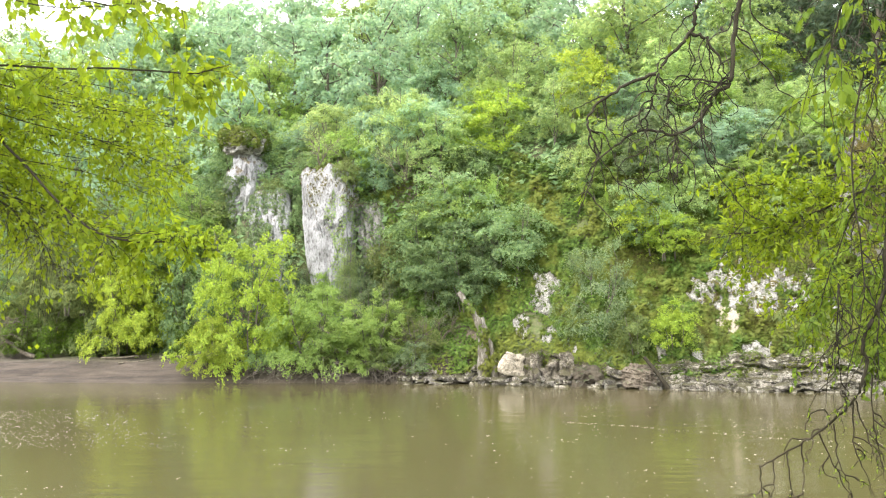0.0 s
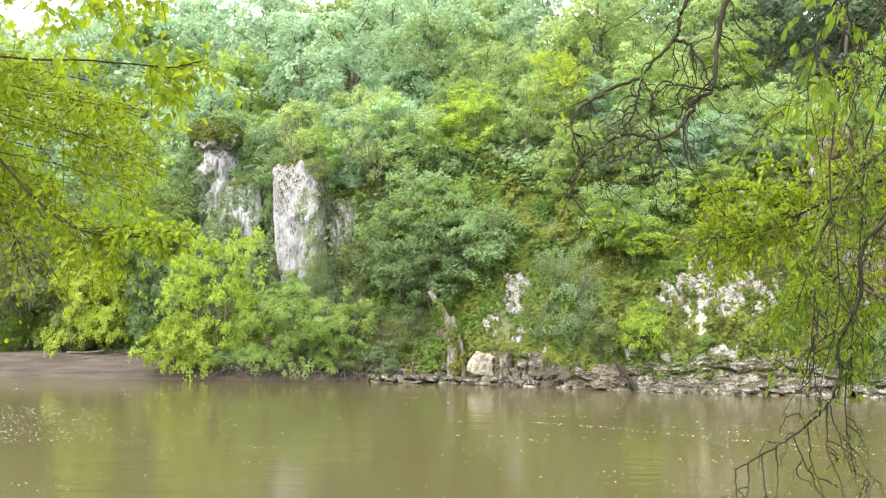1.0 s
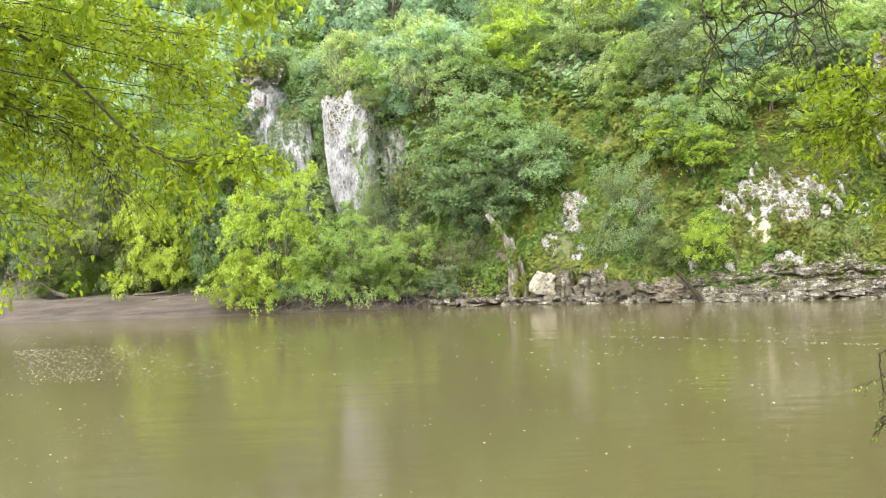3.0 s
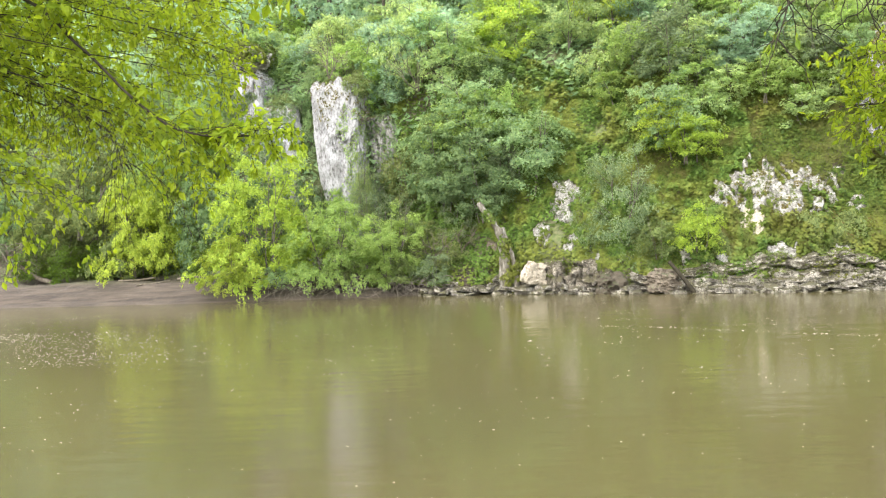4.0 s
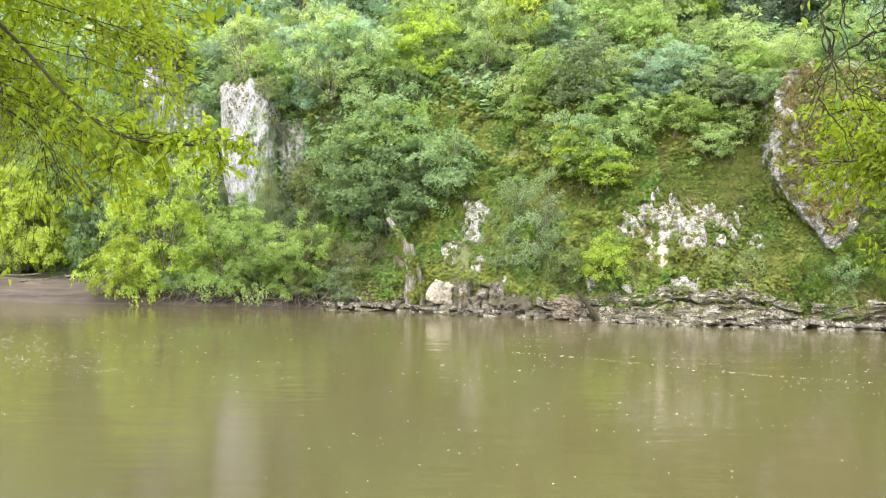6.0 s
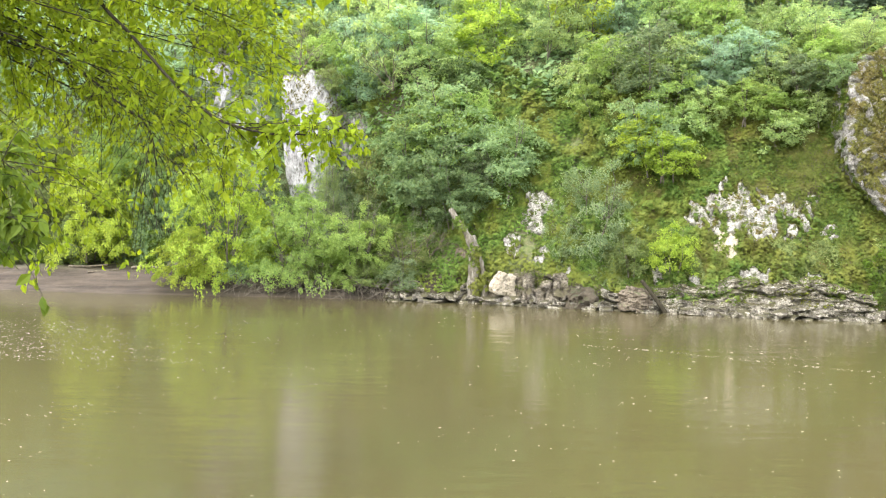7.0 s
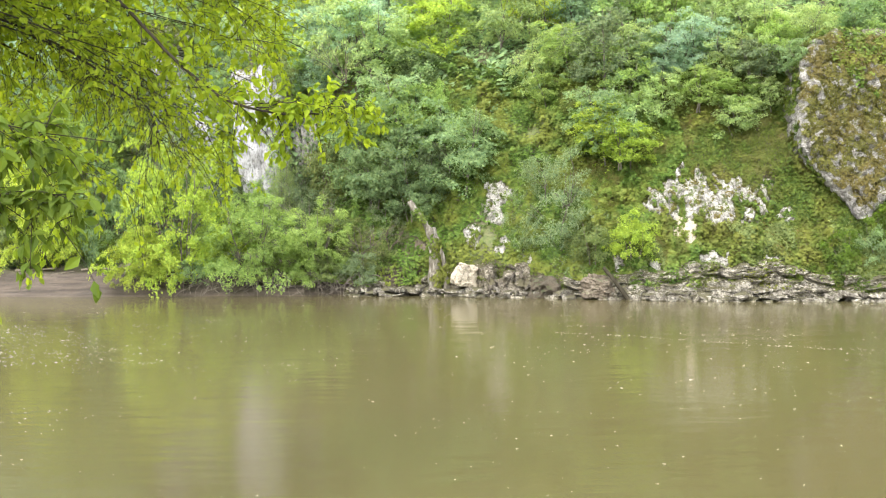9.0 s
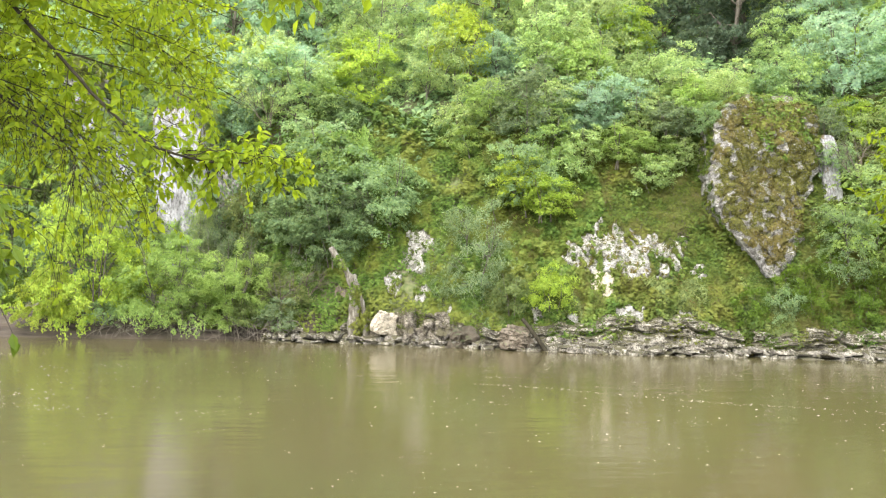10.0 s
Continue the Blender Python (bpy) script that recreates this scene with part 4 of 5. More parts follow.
for k, (x, d, z, sh, sc) in enumerate(((9.6, 5.6, 8.6, "fresh", 0.8), (11.4, 5.4, 8.3, "pale", 0.75), (13.0, 5.3, 8.2, "fresh", 0.8), (14.6, 5.2, 8.0, "fresh", 0.7), (16.0, 5.4, 8.2, "pale", 0.6), (12.2, 6.8, 10.0, "far", 0.95), (14.2, 6.6, 9.6, "pale", 0.9), (10.4, 7.0, 10.2, "pale", 0.95), (6.6, 6.0, 8.8, "fresh", 0.7), (7.6, 7.6, 10.6, "fresh", 0.95))):
    bush("slope_tree", x, float(shore(x)) + d, (sc, sc * 0.85, sc * 0.7), sh, SHADES[sh][1] + " small tree leaning out over the grass slope", 71 * k, k, z, "slope_tree", "tree", (8, 0), group=T)
bush("slope_tree", 15.8, 51.6, (0.9, 0.8, 0.75), "bright", "bright yellow-green tree on the brow of the slope", 25, 2, 15.4, "slope_tree", "tree", group=T)
bush("slope_tree", 1.0, 52.6, (1.15, 1.0, 1.1), "bright", "light yellow-green tree on the cliff edge", 10, 0, 11.4, "slope_tree", "tree", group=T)
bush("slope_tree", -3.9, 52.6, (1.2, 1.0, 1.3), "pale", "pale grey-green tree with bare lower limbs", 80, 3, 11.0, "slope_tree", "tree", group=T)
bush("slope_tree", -1.0, 48.9, (1.1, 0.9, 1.0), "fresh", "green small tree leaning from the steep bank", 190, 4, 6.2, "slope_tree", "tree", group=T)
bush("slope_tree", 0.5, 48.9, (0.9, 0.9, 1.0), "fresh", "fresh green small tree on the steep bank", 280, 2, 6.6, "slope_tree", "tree", group=T)
bush("slope_tree", -0.6, 49.4, (0.95, 0.8, 0.85), "dark", "deep green small tree shading the leaning trunk", 40, 1, 4.2, "slope_tree", "tree", group=T)
bush("shrub", -4.2, 50.6, (1.1, 1.0, 1.5), "olive", "olive creeper-hung shrub beside the cliff", 40, 1, 4.2)
bush("shrub", -2.2, 49.8, (1.0, 1.0, 1.4), "dark", "deep green shrub in the hollow beside the cliff", 140, 3, 4.0)
bush("shrub", -10.0, 52.9, (0.5, 0.5, 1.1), "dark", "dark green shrub in the cleft", 60, 1, 5.0)
bush("shrub", -9.9, 52.4, (0.45, 0.5, 1.0), "mid", "green creeper-hung shrub in the cleft", 160, 3, 7.6)
bush("shrub", -8.3, 50.6, (0.8, 0.5, 0.8), "fresh", "soft green shrub hiding the foot of the cliff", 220, 2, 3.4)
bush("shrub", -9.4, 51.2, (0.75, 0.5, 0.9), "grey", "grey-green shrub against the foot of the cliff", 20, 0, 3.6)
bush("willow_shrub", -6.9, 50.5, (0.36, 0.36, 1.1), "pale", "thin pale green creeper bush against the cliff", 40, 0, 3.2, "willow_bush", "bush")
bush("shrub", -8.2, 51.3, (0.35, 0.4, 0.35), "olive", "olive shrub growing from the cliff edge", 90, 2, 11.0, group="shrubs on the cliff top")
bush("shrub", -9.4, 51.8, (0.5, 0.5, 0.5), "mid", "green shrub crowning the cliff top", 0, 0, 11.2, group="shrubs on the cliff top")
bush("shrub", -7.0, 51.0, (0.6, 0.5, 0.62), "olive", "olive shrub crowning the cliff top", 70, 1, 10.4, group="shrubs on the cliff top")
bush("slope_tree", -5.6, 54.6, (0.9, 0.9, 0.9), "mid", "green small tree above the buttress", 70, 3, 9.0, "slope_tree", "tree", group=T)
bush("slope_tree", -10.2, 58.6, (0.9, 0.9, 1.0), "mid", "green small tree between cliff and pinnacle", 170, 0, 10.4, "slope_tree", "tree", group=T)
bush("slope_tree", -12.0, 59.8, (0.9, 0.9, 1.0), "dark", "deep green small tree beside the pinnacle", 20, 2, 11.0, "slope_tree", "tree", group=T)
bush("shrub", -12.2, 51.4, (0.8, 0.6, 0.9), "grey", "grey-green shrub in front of the cliff step", 12, 3, 6.2)
bush("shrub", -11.4, 52.6, (0.9, 0.8, 1.2), "mid", "green shrub under the cliff step", 77, 0, 5.0)
bush("shrub", -10.6, 53.2, (0.8, 0.8, 1.2), "dark", "deep green shrub in the cleft beside the cliff", 30, 2, 4.5)
bush("shrub", -10.4, 53.6, (0.7, 0.8, 1.2), "mid", "green shrub in the cleft beside the cliff", 130, 1, 7.5)
bush("shrub", -11.6, 52.9, (0.6, 0.6, 0.7), "olive", "olive shrub on the cliff step", 200, 0, 9.4)
bush("shrub", -10.7, 53.6, (0.6, 0.6, 0.8), "mid", "green shrub between the cliff and the pinnacle", 300, 2, 9.6)
bush("shrub", -6.3, 51.6, (0.8, 0.8, 1.3), "grey", "grey-green shrub at the foot of the buttress", 200, 3, 3.8)
bush("slope_tree", -2.2, 46.9, (0.62, 0.55, 0.62), "mid", "green small tree hiding the top of a leaning trunk", 30, 0, 4.0, "slope_tree", "tree", group=T)
bush("slope_tree", 0.6, 47.4, (0.6, 0.5, 0.6), "grey", "grey-green small tree above a leaning trunk", 130, 3, 4.9, "slope_tree", "tree", group=T)
bush("shrub", 0.7, 46.6, (0.6, 0.5, 0.5), "mid", "green shrub hanging above the leaning trunk", 80, 2, 4.3)
for k, (x, y, z, sh) in enumerate(((16.9, 42.4, 9.8, "mid"), (18.6, 42.8, 10.4, "pale"), (20.4, 42.8, 10.6, "fresh"), (22.2, 42.2, 10.0, "grey"), (22.3, 41.2, 8.0, "mid"))):
    bush("shrub", x, y, (0.68, 0.5, 0.6), sh, SHADES[sh][1] + " shrub hanging over the mossy rock", 50 * k, k, z)
for k, (x, y, z, sh) in enumerate(((15.4, 43.9, 9.9, "grey"), (16.6, 44.2, 10.9, "fresh"), (18.2, 44.2, 11.6, "pale"), (20.4, 44.0, 11.8, "mid"))):
    bush("shrub", x, y, (0.85, 0.7, 0.75), sh, SHADES[sh][1] + " shrub on the brow above the mossy rock", 70 * k, k + 1, z)
rock("rock_slab", (22.0, 41.3, 6.6), (0.75, 1.1, 3.4), 41, LIMESTONE, "narrow grey limestone slab beside the mossy rock", "rock", square=5, rough=0.12, subdiv=4, tip=-14)
bush("feather_tree", 22.9, 39.4, (1.05, 0.9, 1.1), "fresh", "feathery light green tree beside a mossy rock", 0, 0, 1.6, "feather_tree", "tree", group=T)
# the hollow's shadow at the waterline is put into these shrubs' leaf colour
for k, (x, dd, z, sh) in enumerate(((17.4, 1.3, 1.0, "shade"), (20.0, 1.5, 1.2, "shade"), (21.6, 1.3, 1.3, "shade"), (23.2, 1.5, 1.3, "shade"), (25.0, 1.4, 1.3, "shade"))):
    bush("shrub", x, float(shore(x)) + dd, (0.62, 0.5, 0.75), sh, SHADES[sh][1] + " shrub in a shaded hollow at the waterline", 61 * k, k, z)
for k, (x, y, z, sc) in enumerate(((23.0, 41.2, 4.6, 0.8), (24.6, 40.6, 5.4, 0.9), (23.6, 42.2, 8.2, 0.75), (25.8, 41.2, 8.4, 0.9), (21.2, 40.3, 2.6, 0.6))):
    bush("feather_tree", x, y, (sc, sc * 0.8, sc * 0.8), ("fresh", "mid", "pale", "fresh", "mid")[k], "feathery light green tree beside a mossy rock", 77 * k, 0, z, "feather_tree", "tree", group=T)
# dark leaves stand in for the shadow right of the mossy rock
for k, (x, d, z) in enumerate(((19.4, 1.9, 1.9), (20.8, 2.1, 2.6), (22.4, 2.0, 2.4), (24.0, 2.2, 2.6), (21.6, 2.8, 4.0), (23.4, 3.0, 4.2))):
    bush("shrub", x, float(shore(x)) + d, (0.7, 0.5, 0.8), "shade", "shrub beside a mossy rock, shade painted into its green", 97 * k, k, z)
bush("feather_tree", 21.4, 38.9, (0.75, 0.6, 0.75), "mid", "feathery green tree hanging low over dark rock", 200, 0, 2.6, "feather_tree", "tree", group=T)
bush("feather_tree", 24.6, 38.4, (0.9, 0.8, 1.0), "fresh", "feathery light green tree leaning to the water", 140, 0, 1.6, "feather_tree", "tree", group=T)
bush("feather_tree", 26.6, 39.6, (0.9, 0.9, 1.2), "mid", "feathery green tree overhanging the water", 90, 0, 1.6, "feather_tree", "tree", group=T)
bush("shrub", 18.8, 39.3, (0.62, 0.6, 0.8), "mid", "soft green shrub at the foot of a mossy rock", 0, 1, 1.2)
bush("bank_bush", -20.2, 51.5, (0.95, 0.85, 1.2), "olive", "large olive-green bush at the back of the mud beach", 60, 2, 0.8, "bank_bush", "bush", group=W)
bush("bank_bush", -25.5, 53.0, (1.0, 0.9, 1.3), "olive", "large green bush behind the mud beach", 160, 0, 0.8, "bank_bush", "bush", group=W)
bush("bank_bush", -19.0, 49.8, (0.84, 0.8, 1.25), "bright", "bright yellow-green tree at the back of the beach", 75, 1, 1.3, "bank_tree", "tree", group=W)
# shadow under the trees behind the beach, painted as dark-leaved bushes
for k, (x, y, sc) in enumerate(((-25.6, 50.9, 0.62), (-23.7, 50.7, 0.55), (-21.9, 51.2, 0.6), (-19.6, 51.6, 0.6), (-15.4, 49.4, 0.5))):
    bush("slope_tree", x, y, (sc, sc, sc), "shade", "low bush behind the beach, shade painted into its green", 83 * k, k, 0.9, "beach_bush", "bush", group="bushes behind the beach")
for k, (x, y, z) in enumerate(((-17.6, 57.4, 6.4), (-16.2, 58.8, 8.2), (-19.6, 58.2, 6.6))):
    bush("slope_tree", x, y, (1.1, 1.0, 1.4), "dark", "deep green tree in the hollow beside the pinnacle", 53 * k, k + 1, z, "slope_tree", "tree", group=T)
bush("bank_bush", -17.4, 51.6, (1.0, 0.9, 1.2), "fresh", "tall fresh green tree behind the beach", 25, 2, 5.6, "bank_tree", "tree", group=W)
bush("bank_bush", -22.6, 50.9, (1.1, 0.95, 1.3), "olive", "tall olive-green tree overhanging the beach", 215, 0, 3.4, "bank_tree", "tree", group=W)
bush("slope_tree", -15.7, 50.2, (0.8, 0.8, 1.4), "mid", "green small tree below the cliff", 15, 1, 0.6, "slope_tree", "tree", group=T)
bush("slope_tree", -13.2, 50.6, (0.95, 0.9, 1.4), "dark", "deep green small tree at the foot of the cliff", 95, 2, 1.2, "slope_tree", "tree", group=T)
bush("slope_tree", -11.0, 51.4, (0.9, 0.9, 1.2), "grey", "grey-green small tree against the cliff foot", 95, 4, 2.2, "slope_tree", "tree", group=T)
bush("slope_tree", -18.6, 51.4, (1.0, 1.0, 1.7), "bright", "yellow-green small tree at the back of the beach", 185, 3, 0.8, "slope_tree", "tree", group=T)


for k, (x, d, z, sh) in enumerate(((15.5, 9.0, 11.9, "pale"), (17.3, 9.4, 12.3, "grey"), (19.2, 9.0, 12.2, "pale"), (21.2, 9.3, 12.3, "fresh"), (23.2, 9.0, 12.2, "grey"))):
    bush("shrub", x, float(shore(x)) + d, (1.0, 0.8, 0.6), sh, SHADES[sh][1] + " shrub along the brow of the slope", 57 * k, k, z)


# bushes coloured dark to carry on the hollow's painted shade
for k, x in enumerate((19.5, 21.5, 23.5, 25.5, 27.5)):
    bush("shrub", x, float(shore(x)) + 13.2 + 0.7 * (k % 2), (1.3, 1.0, 1.0), "deep", "bush at the foot of the wood, darkened with painted shade", 57 * k, k)


def scatter():
    rng = np.random.default_rng(77)
    # shrubs and small trees over the steep lower slope
    for y0 in np.arange(2.6, 15.0, 2.0):
        for x0 in np.arange(-16, 30, 2.7):
            x = x0 + rng.uniform(-1.1, 1.1)
            d = y0 + rng.uniform(-0.8, 0.8)
            y = float(shore(x)) + d
            if 9.5 < x < 23 and d < (4.7 if x < 16 else 6.2):      # open grass, ivy and rock
                continue
            if -14 < x < -4 and d < 7.8:      # cliff foot
                continue
            if -17 < x < -9 and d < 11.5:      # pinnacle
                continue
            if 2 < x < 9.5 and d < (6.4 if x < 6.5 else 3.6):
                continue
            if d > 8.5 and 0.34 < (x + 1) / (y - 1) < 0.5:      # low brow before the hollow with painted shade
                continue
            key = "slope_tree" if rng.random() < 0.6 else "shrub"
            shade = rng.choice(["fresh", "mid", "pale", "dark", "grey", "bright", "olive"], p=[.36, .15, .28, .03, .08, .06, .04])
            if -5 < x < 2.5 and d < 6.5:
                shade = rng.choice(["mid", "grey", "dark", "fresh"], p=[.4, .3, .2, .1])
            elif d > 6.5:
                # higher up, mostly the leaf colours that carry painted haze
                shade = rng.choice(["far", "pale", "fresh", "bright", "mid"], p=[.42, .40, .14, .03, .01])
            s = rng.uniform(0.85, 1.2)
            kind = "small tree" if key == "slope_tree" else "shrub"
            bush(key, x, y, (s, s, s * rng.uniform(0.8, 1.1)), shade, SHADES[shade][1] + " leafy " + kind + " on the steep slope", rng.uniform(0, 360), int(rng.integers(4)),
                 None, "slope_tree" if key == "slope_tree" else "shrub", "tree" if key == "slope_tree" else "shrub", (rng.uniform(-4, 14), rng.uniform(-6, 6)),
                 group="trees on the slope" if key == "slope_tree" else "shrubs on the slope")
    # the wood above
    for d0 in np.arange(14, 52, 5.5):
        for x0 in np.arange(-56, 56, 5.1):
            x = x0 + rng.uniform(-1.8, 1.8)
            d = d0 + rng.uniform(-1.5, 1.5)
            y = float(shore(x)) + d
            if not -3 - 0.58 * y < x < 2 + 0.64 * y:
                continue
            if y < 59 and -18 < x < -3:
                continue
            # half of the wood takes the leaf colour tinted with haze
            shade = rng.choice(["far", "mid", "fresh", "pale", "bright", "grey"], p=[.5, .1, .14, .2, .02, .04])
            if d0 > 32 and x > -8 and rng.random() < 0.5:
                continue
            hollow = 0.34 < (x + 1) / (y - 1) < 0.5      # a hollow in the wood, its shade put into the leaf colour
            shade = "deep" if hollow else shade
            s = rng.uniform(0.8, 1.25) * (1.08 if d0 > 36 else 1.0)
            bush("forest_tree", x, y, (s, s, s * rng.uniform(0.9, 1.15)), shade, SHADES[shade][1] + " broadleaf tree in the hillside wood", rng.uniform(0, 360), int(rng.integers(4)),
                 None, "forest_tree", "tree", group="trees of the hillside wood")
    # behind the beach
    for d0 in np.arange(7.5, 14, 3.0):
        for x0 in np.arange(-44, -15, 3.6):
            x, d = x0 + rng.uniform(-1.3, 1.3), d0 + rng.uniform(-1, 1)
            shade = rng.choice(["mid", "olive", "dark", "dark"])
            bush("slope_tree", x, float(shore(x)) + d, rng.uniform(0.9, 1.4), shade, SHADES[shade][1] + " small tree behind the beach", rng.uniform(0, 360), int(rng.integers(4)),
                 None, "slope_tree", "tree", group="trees behind the beach")


# skyline trees: their haze is only the pale bluish leaf colour
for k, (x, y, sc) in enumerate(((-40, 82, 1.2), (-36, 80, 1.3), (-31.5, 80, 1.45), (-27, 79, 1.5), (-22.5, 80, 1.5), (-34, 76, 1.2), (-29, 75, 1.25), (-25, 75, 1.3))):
    bush("forest_tree", x, y, (sc * 0.9, sc * 0.9, sc * 1.05), ("far", "pale", "far", "mid")[k % 4], "tall tree on the skyline, haze painted into its leaf colour", 61 * k, k, None, "forest_tree", "tree", group="trees of the hillside wood")
scatter()


# ---- ivy and grass on the slope ----
def bare(x, d):
    """Where rock lies open in the slope."""
    out = np.zeros(len(x), bool)
    for k, patch in enumerate(BARE):
        out |= rock_rim(x, d, patch, 7.0 + 2.0 * k) > 0.3
    return out


def cover(name, count, leaf, material, region, seed, lift, slim, label, up=0.5, category="ground cover"):
    rng = np.random.default_rng(seed)
    x = rng.uniform(region[0], region[1], count)
    d = rng.uniform(region[2], region[3], count)
    keep = lumps(x, d, 0.9, seed) + 0.5 * lumps(x, d, 2.1, seed + 1) + rng.uniform(-0.5, 0.5, count) > region[4]
    keep &= ~bare(x, d)
    x, d = x[keep], d[keep]
    y = shore(x) + d
    z = terrain(x, y)
    e = 0.15
    nx = -(terrain(x + e, y) - terrain(x - e, y)) / (2 * e)
    ny = -(terrain(x, y + e) - terrain(x, y - e)) / (2 * e)
    nrm = unit(np.stack([nx, ny, np.ones_like(nx)], 1))
    hum = lumps(x, d, 1.7, seed + 3) + 0.7 * lumps(x, d, 4.3, seed) + 0.5 * lumps(x, d, 8.5, seed + 6)
    clump = 0.2 + 0.8 * np.clip(hum, 0, 1.5)
    c = np.stack([x, y, z], 1) + nrm * (rng.uniform(0.35, 1.0, len(x)) * lift * clump + 0.02)[:, None]
    v, f = small_leaves(rng, c, nrm + np.array([0, 0, up]) + rng.normal(size=c.shape) * 0.4, leaf * 1.1, slim, True)
    tagged(part(name, mesh_from(name, v, [f]), material), label, category, kind="stuff")


cover("ivy", 130000, 0.132, LEAF_IVY, (-6, 12, 0.9, 8, -0.75), 3, 0.6, 0.8, "glossy ivy and creepers trailing over the steep slope")
cover("ivy", 74000, 0.128, LEAF_IVY, (10, 26, 0.9, 8, -0.1), 23, 0.5, 0.8, "patches of ivy between grass on the steep slope")
cover("grass", 120000, 0.19, LEAF_TURF, (7, 26, 0.8, 7.5, -1.1), 8, 0.3, 0.22, "short yellow-green grass on the slope", 0.1)
cover("moss", 26000, 0.09, LEAF_MOSS, (8, 24, 0.7, 7, 0.1), 5, 0.12, 0.9, "brownish moss patches on the slope")
cover("weeds", 30000, 0.13, LEAF_OLIVE, (6.5, 19, 0.85, 2.2, -0.2), 15, 0.4, 0.35, "green weeds and grass along the top of the rock ledge", 0.2)
cover("bramble", 60000, 0.3, LEAF_MID, (-18, 36, 6.5, 30, -1.4), 19, 0.9, 0.6, "tangled green brambles under the trees of the slope")
cover("undergrowth", 30000, 0.17, LEAF_DARK, (-30, 6, 4.5, 14, -0.4), 9, 0.5, 0.6, "dark green undergrowth at the foot of the slope")


# ---- leaning trunk, log, driftwood ----
def leaning_trunk():
    t = tagged(new("leaning_trunk"), "pale lichened old trunk leaning out over the water", "tree trunk")
    t.location = (0.62, 44.35, -0.3)
    for name, pts, r0, r1 in (("trunk", [(0, 0, 0), (0.04, 0, 1.2), (0.03, 0.03, 2.2), (-0.1, 0.05, 3.0), (-0.5, 0.15, 3.8), (-1.1, 0.3, 4.6)], 0.33, 0.13),
                              ("trunk", [(0.58, 0.05, 0), (0.55, 0.05, 1.0), (0.4, 0.1, 1.9), (0.2, 0.1, 2.7), (0.0, 0.2, 3.4)], 0.22, 0.09)):
        line = spline(pts, 5)
        rad = (r1 + (r0 - r1) * np.linspace(1, 0, len(line)) ** 1.6) * (1 + 0.12 * np.sin(np.arange(len(line)) * 1.7))
        v, f = tube(line, rad, 14)
        v = v + np.array([[0.06 * noise.fractal(Vector((q[0] * 6, q[1] * 6, q[2] * 2.2 + r0 * 40)), 0.9, 2.1, 4)] * 3 for q in v]) * (1, -1, 0.3)
        ob = part(name, mesh_from(name, v, [f], True), BARK_PALE, t)
        growth(ob, 2600, 0.11, LEAF_IVY, int(r0 * 100), "ivy", "ivy climbing the bark", 0.1, 0.8, scale=1.1)


leaning_trunk()


def log(at, pts, r0, r1, material, label):
    line = spline(pts, 5)
    v, f = tube(line, np.linspace(r0, r1, len(line)), 8)
    ob = part("log", mesh_from("log", v, [f], True), material)
    ob.location = at
    tagged(ob, label, "log")


log((8.75, 40.4, -0.15), [(0, 0, 0), (-0.5, 0.2, 0.75), (-1.05, 0.5, 1.5)], 0.11, 0.08, BARK_DARK, "dark wet log leaning against the rock ledge")
log((-24.2, 50.1, 1.12), [(0, 0, 0.05), (-1.0, 0.2, 0.35), (-2.2, 0.6, 1.1)], 0.14, 0.1, DEADWOOD, "grey driftwood log stranded on the mud beach")
log((-19.8, 48.6, 1.1), [(0, 0, 0.05), (1.0, 0.1, 0.06), (1.9, 0.25, 0.15)], 0.07, 0.04, DEADWOOD, "thin driftwood stick lying on the mud")


log((-18.4, 47.5, 0.9), [(0, 0, 0.04), (0.9, 0.35, 0.1), (1.5, 0.9, 0.2)], 0.05, 0.03, DEADWOOD, "thin driftwood stick lying on the mud")
log((-16.6, 48.6, 1.1), [(0, 0, 0.04), (0.8, -0.1, 0.12), (1.6, -0.35, 0.08)], 0.07, 0.04, DEADWOOD, "short driftwood branch lying on the mud")


def root_tangle(x0, x1, seed):
    """Brown roots and dead twigs hanging from the bank into the water."""
    rng = np.random.default_rng(seed)
    pieces = []
    for k in range(46):
        x = rng.uniform(x0, x1)
        st = np.array([x, float(shore(x)) + rng.uniform(0.2, 0.7), rng.uniform(0.35, 1.1)])
        e = st + (rng.normal() * 0.8, -rng.uniform(0.1, 0.6), -st[2] - 0.1 + max(0.0, rng.normal() * 0.45))
        line = spline([st, (st + e) / 2 + (rng.normal() * 0.2, -0.15, rng.uniform(0.0, 0.3)), e], 4)
        pieces.append(tube(line, np.linspace(0.026, 0.007, len(line)) * rng.uniform(0.4, 1.2), 4))
    v, f = joined(pieces)
    org = np.array([(x0 + x1) / 2, float(shore((x0 + x1) / 2)), 0.0])
    ob = part("root_tangle", mesh_from("root_tangle", v - org, [f]), BARK)
    ob.location = org
    tagged(ob, "brown roots and dead twigs at the waterline", "roots")


root_tangle(-10.4, -7.4, 71)
root_tangle(-7.6, -4.4, 72)
root_tangle(-4.8, -2.0, 73)


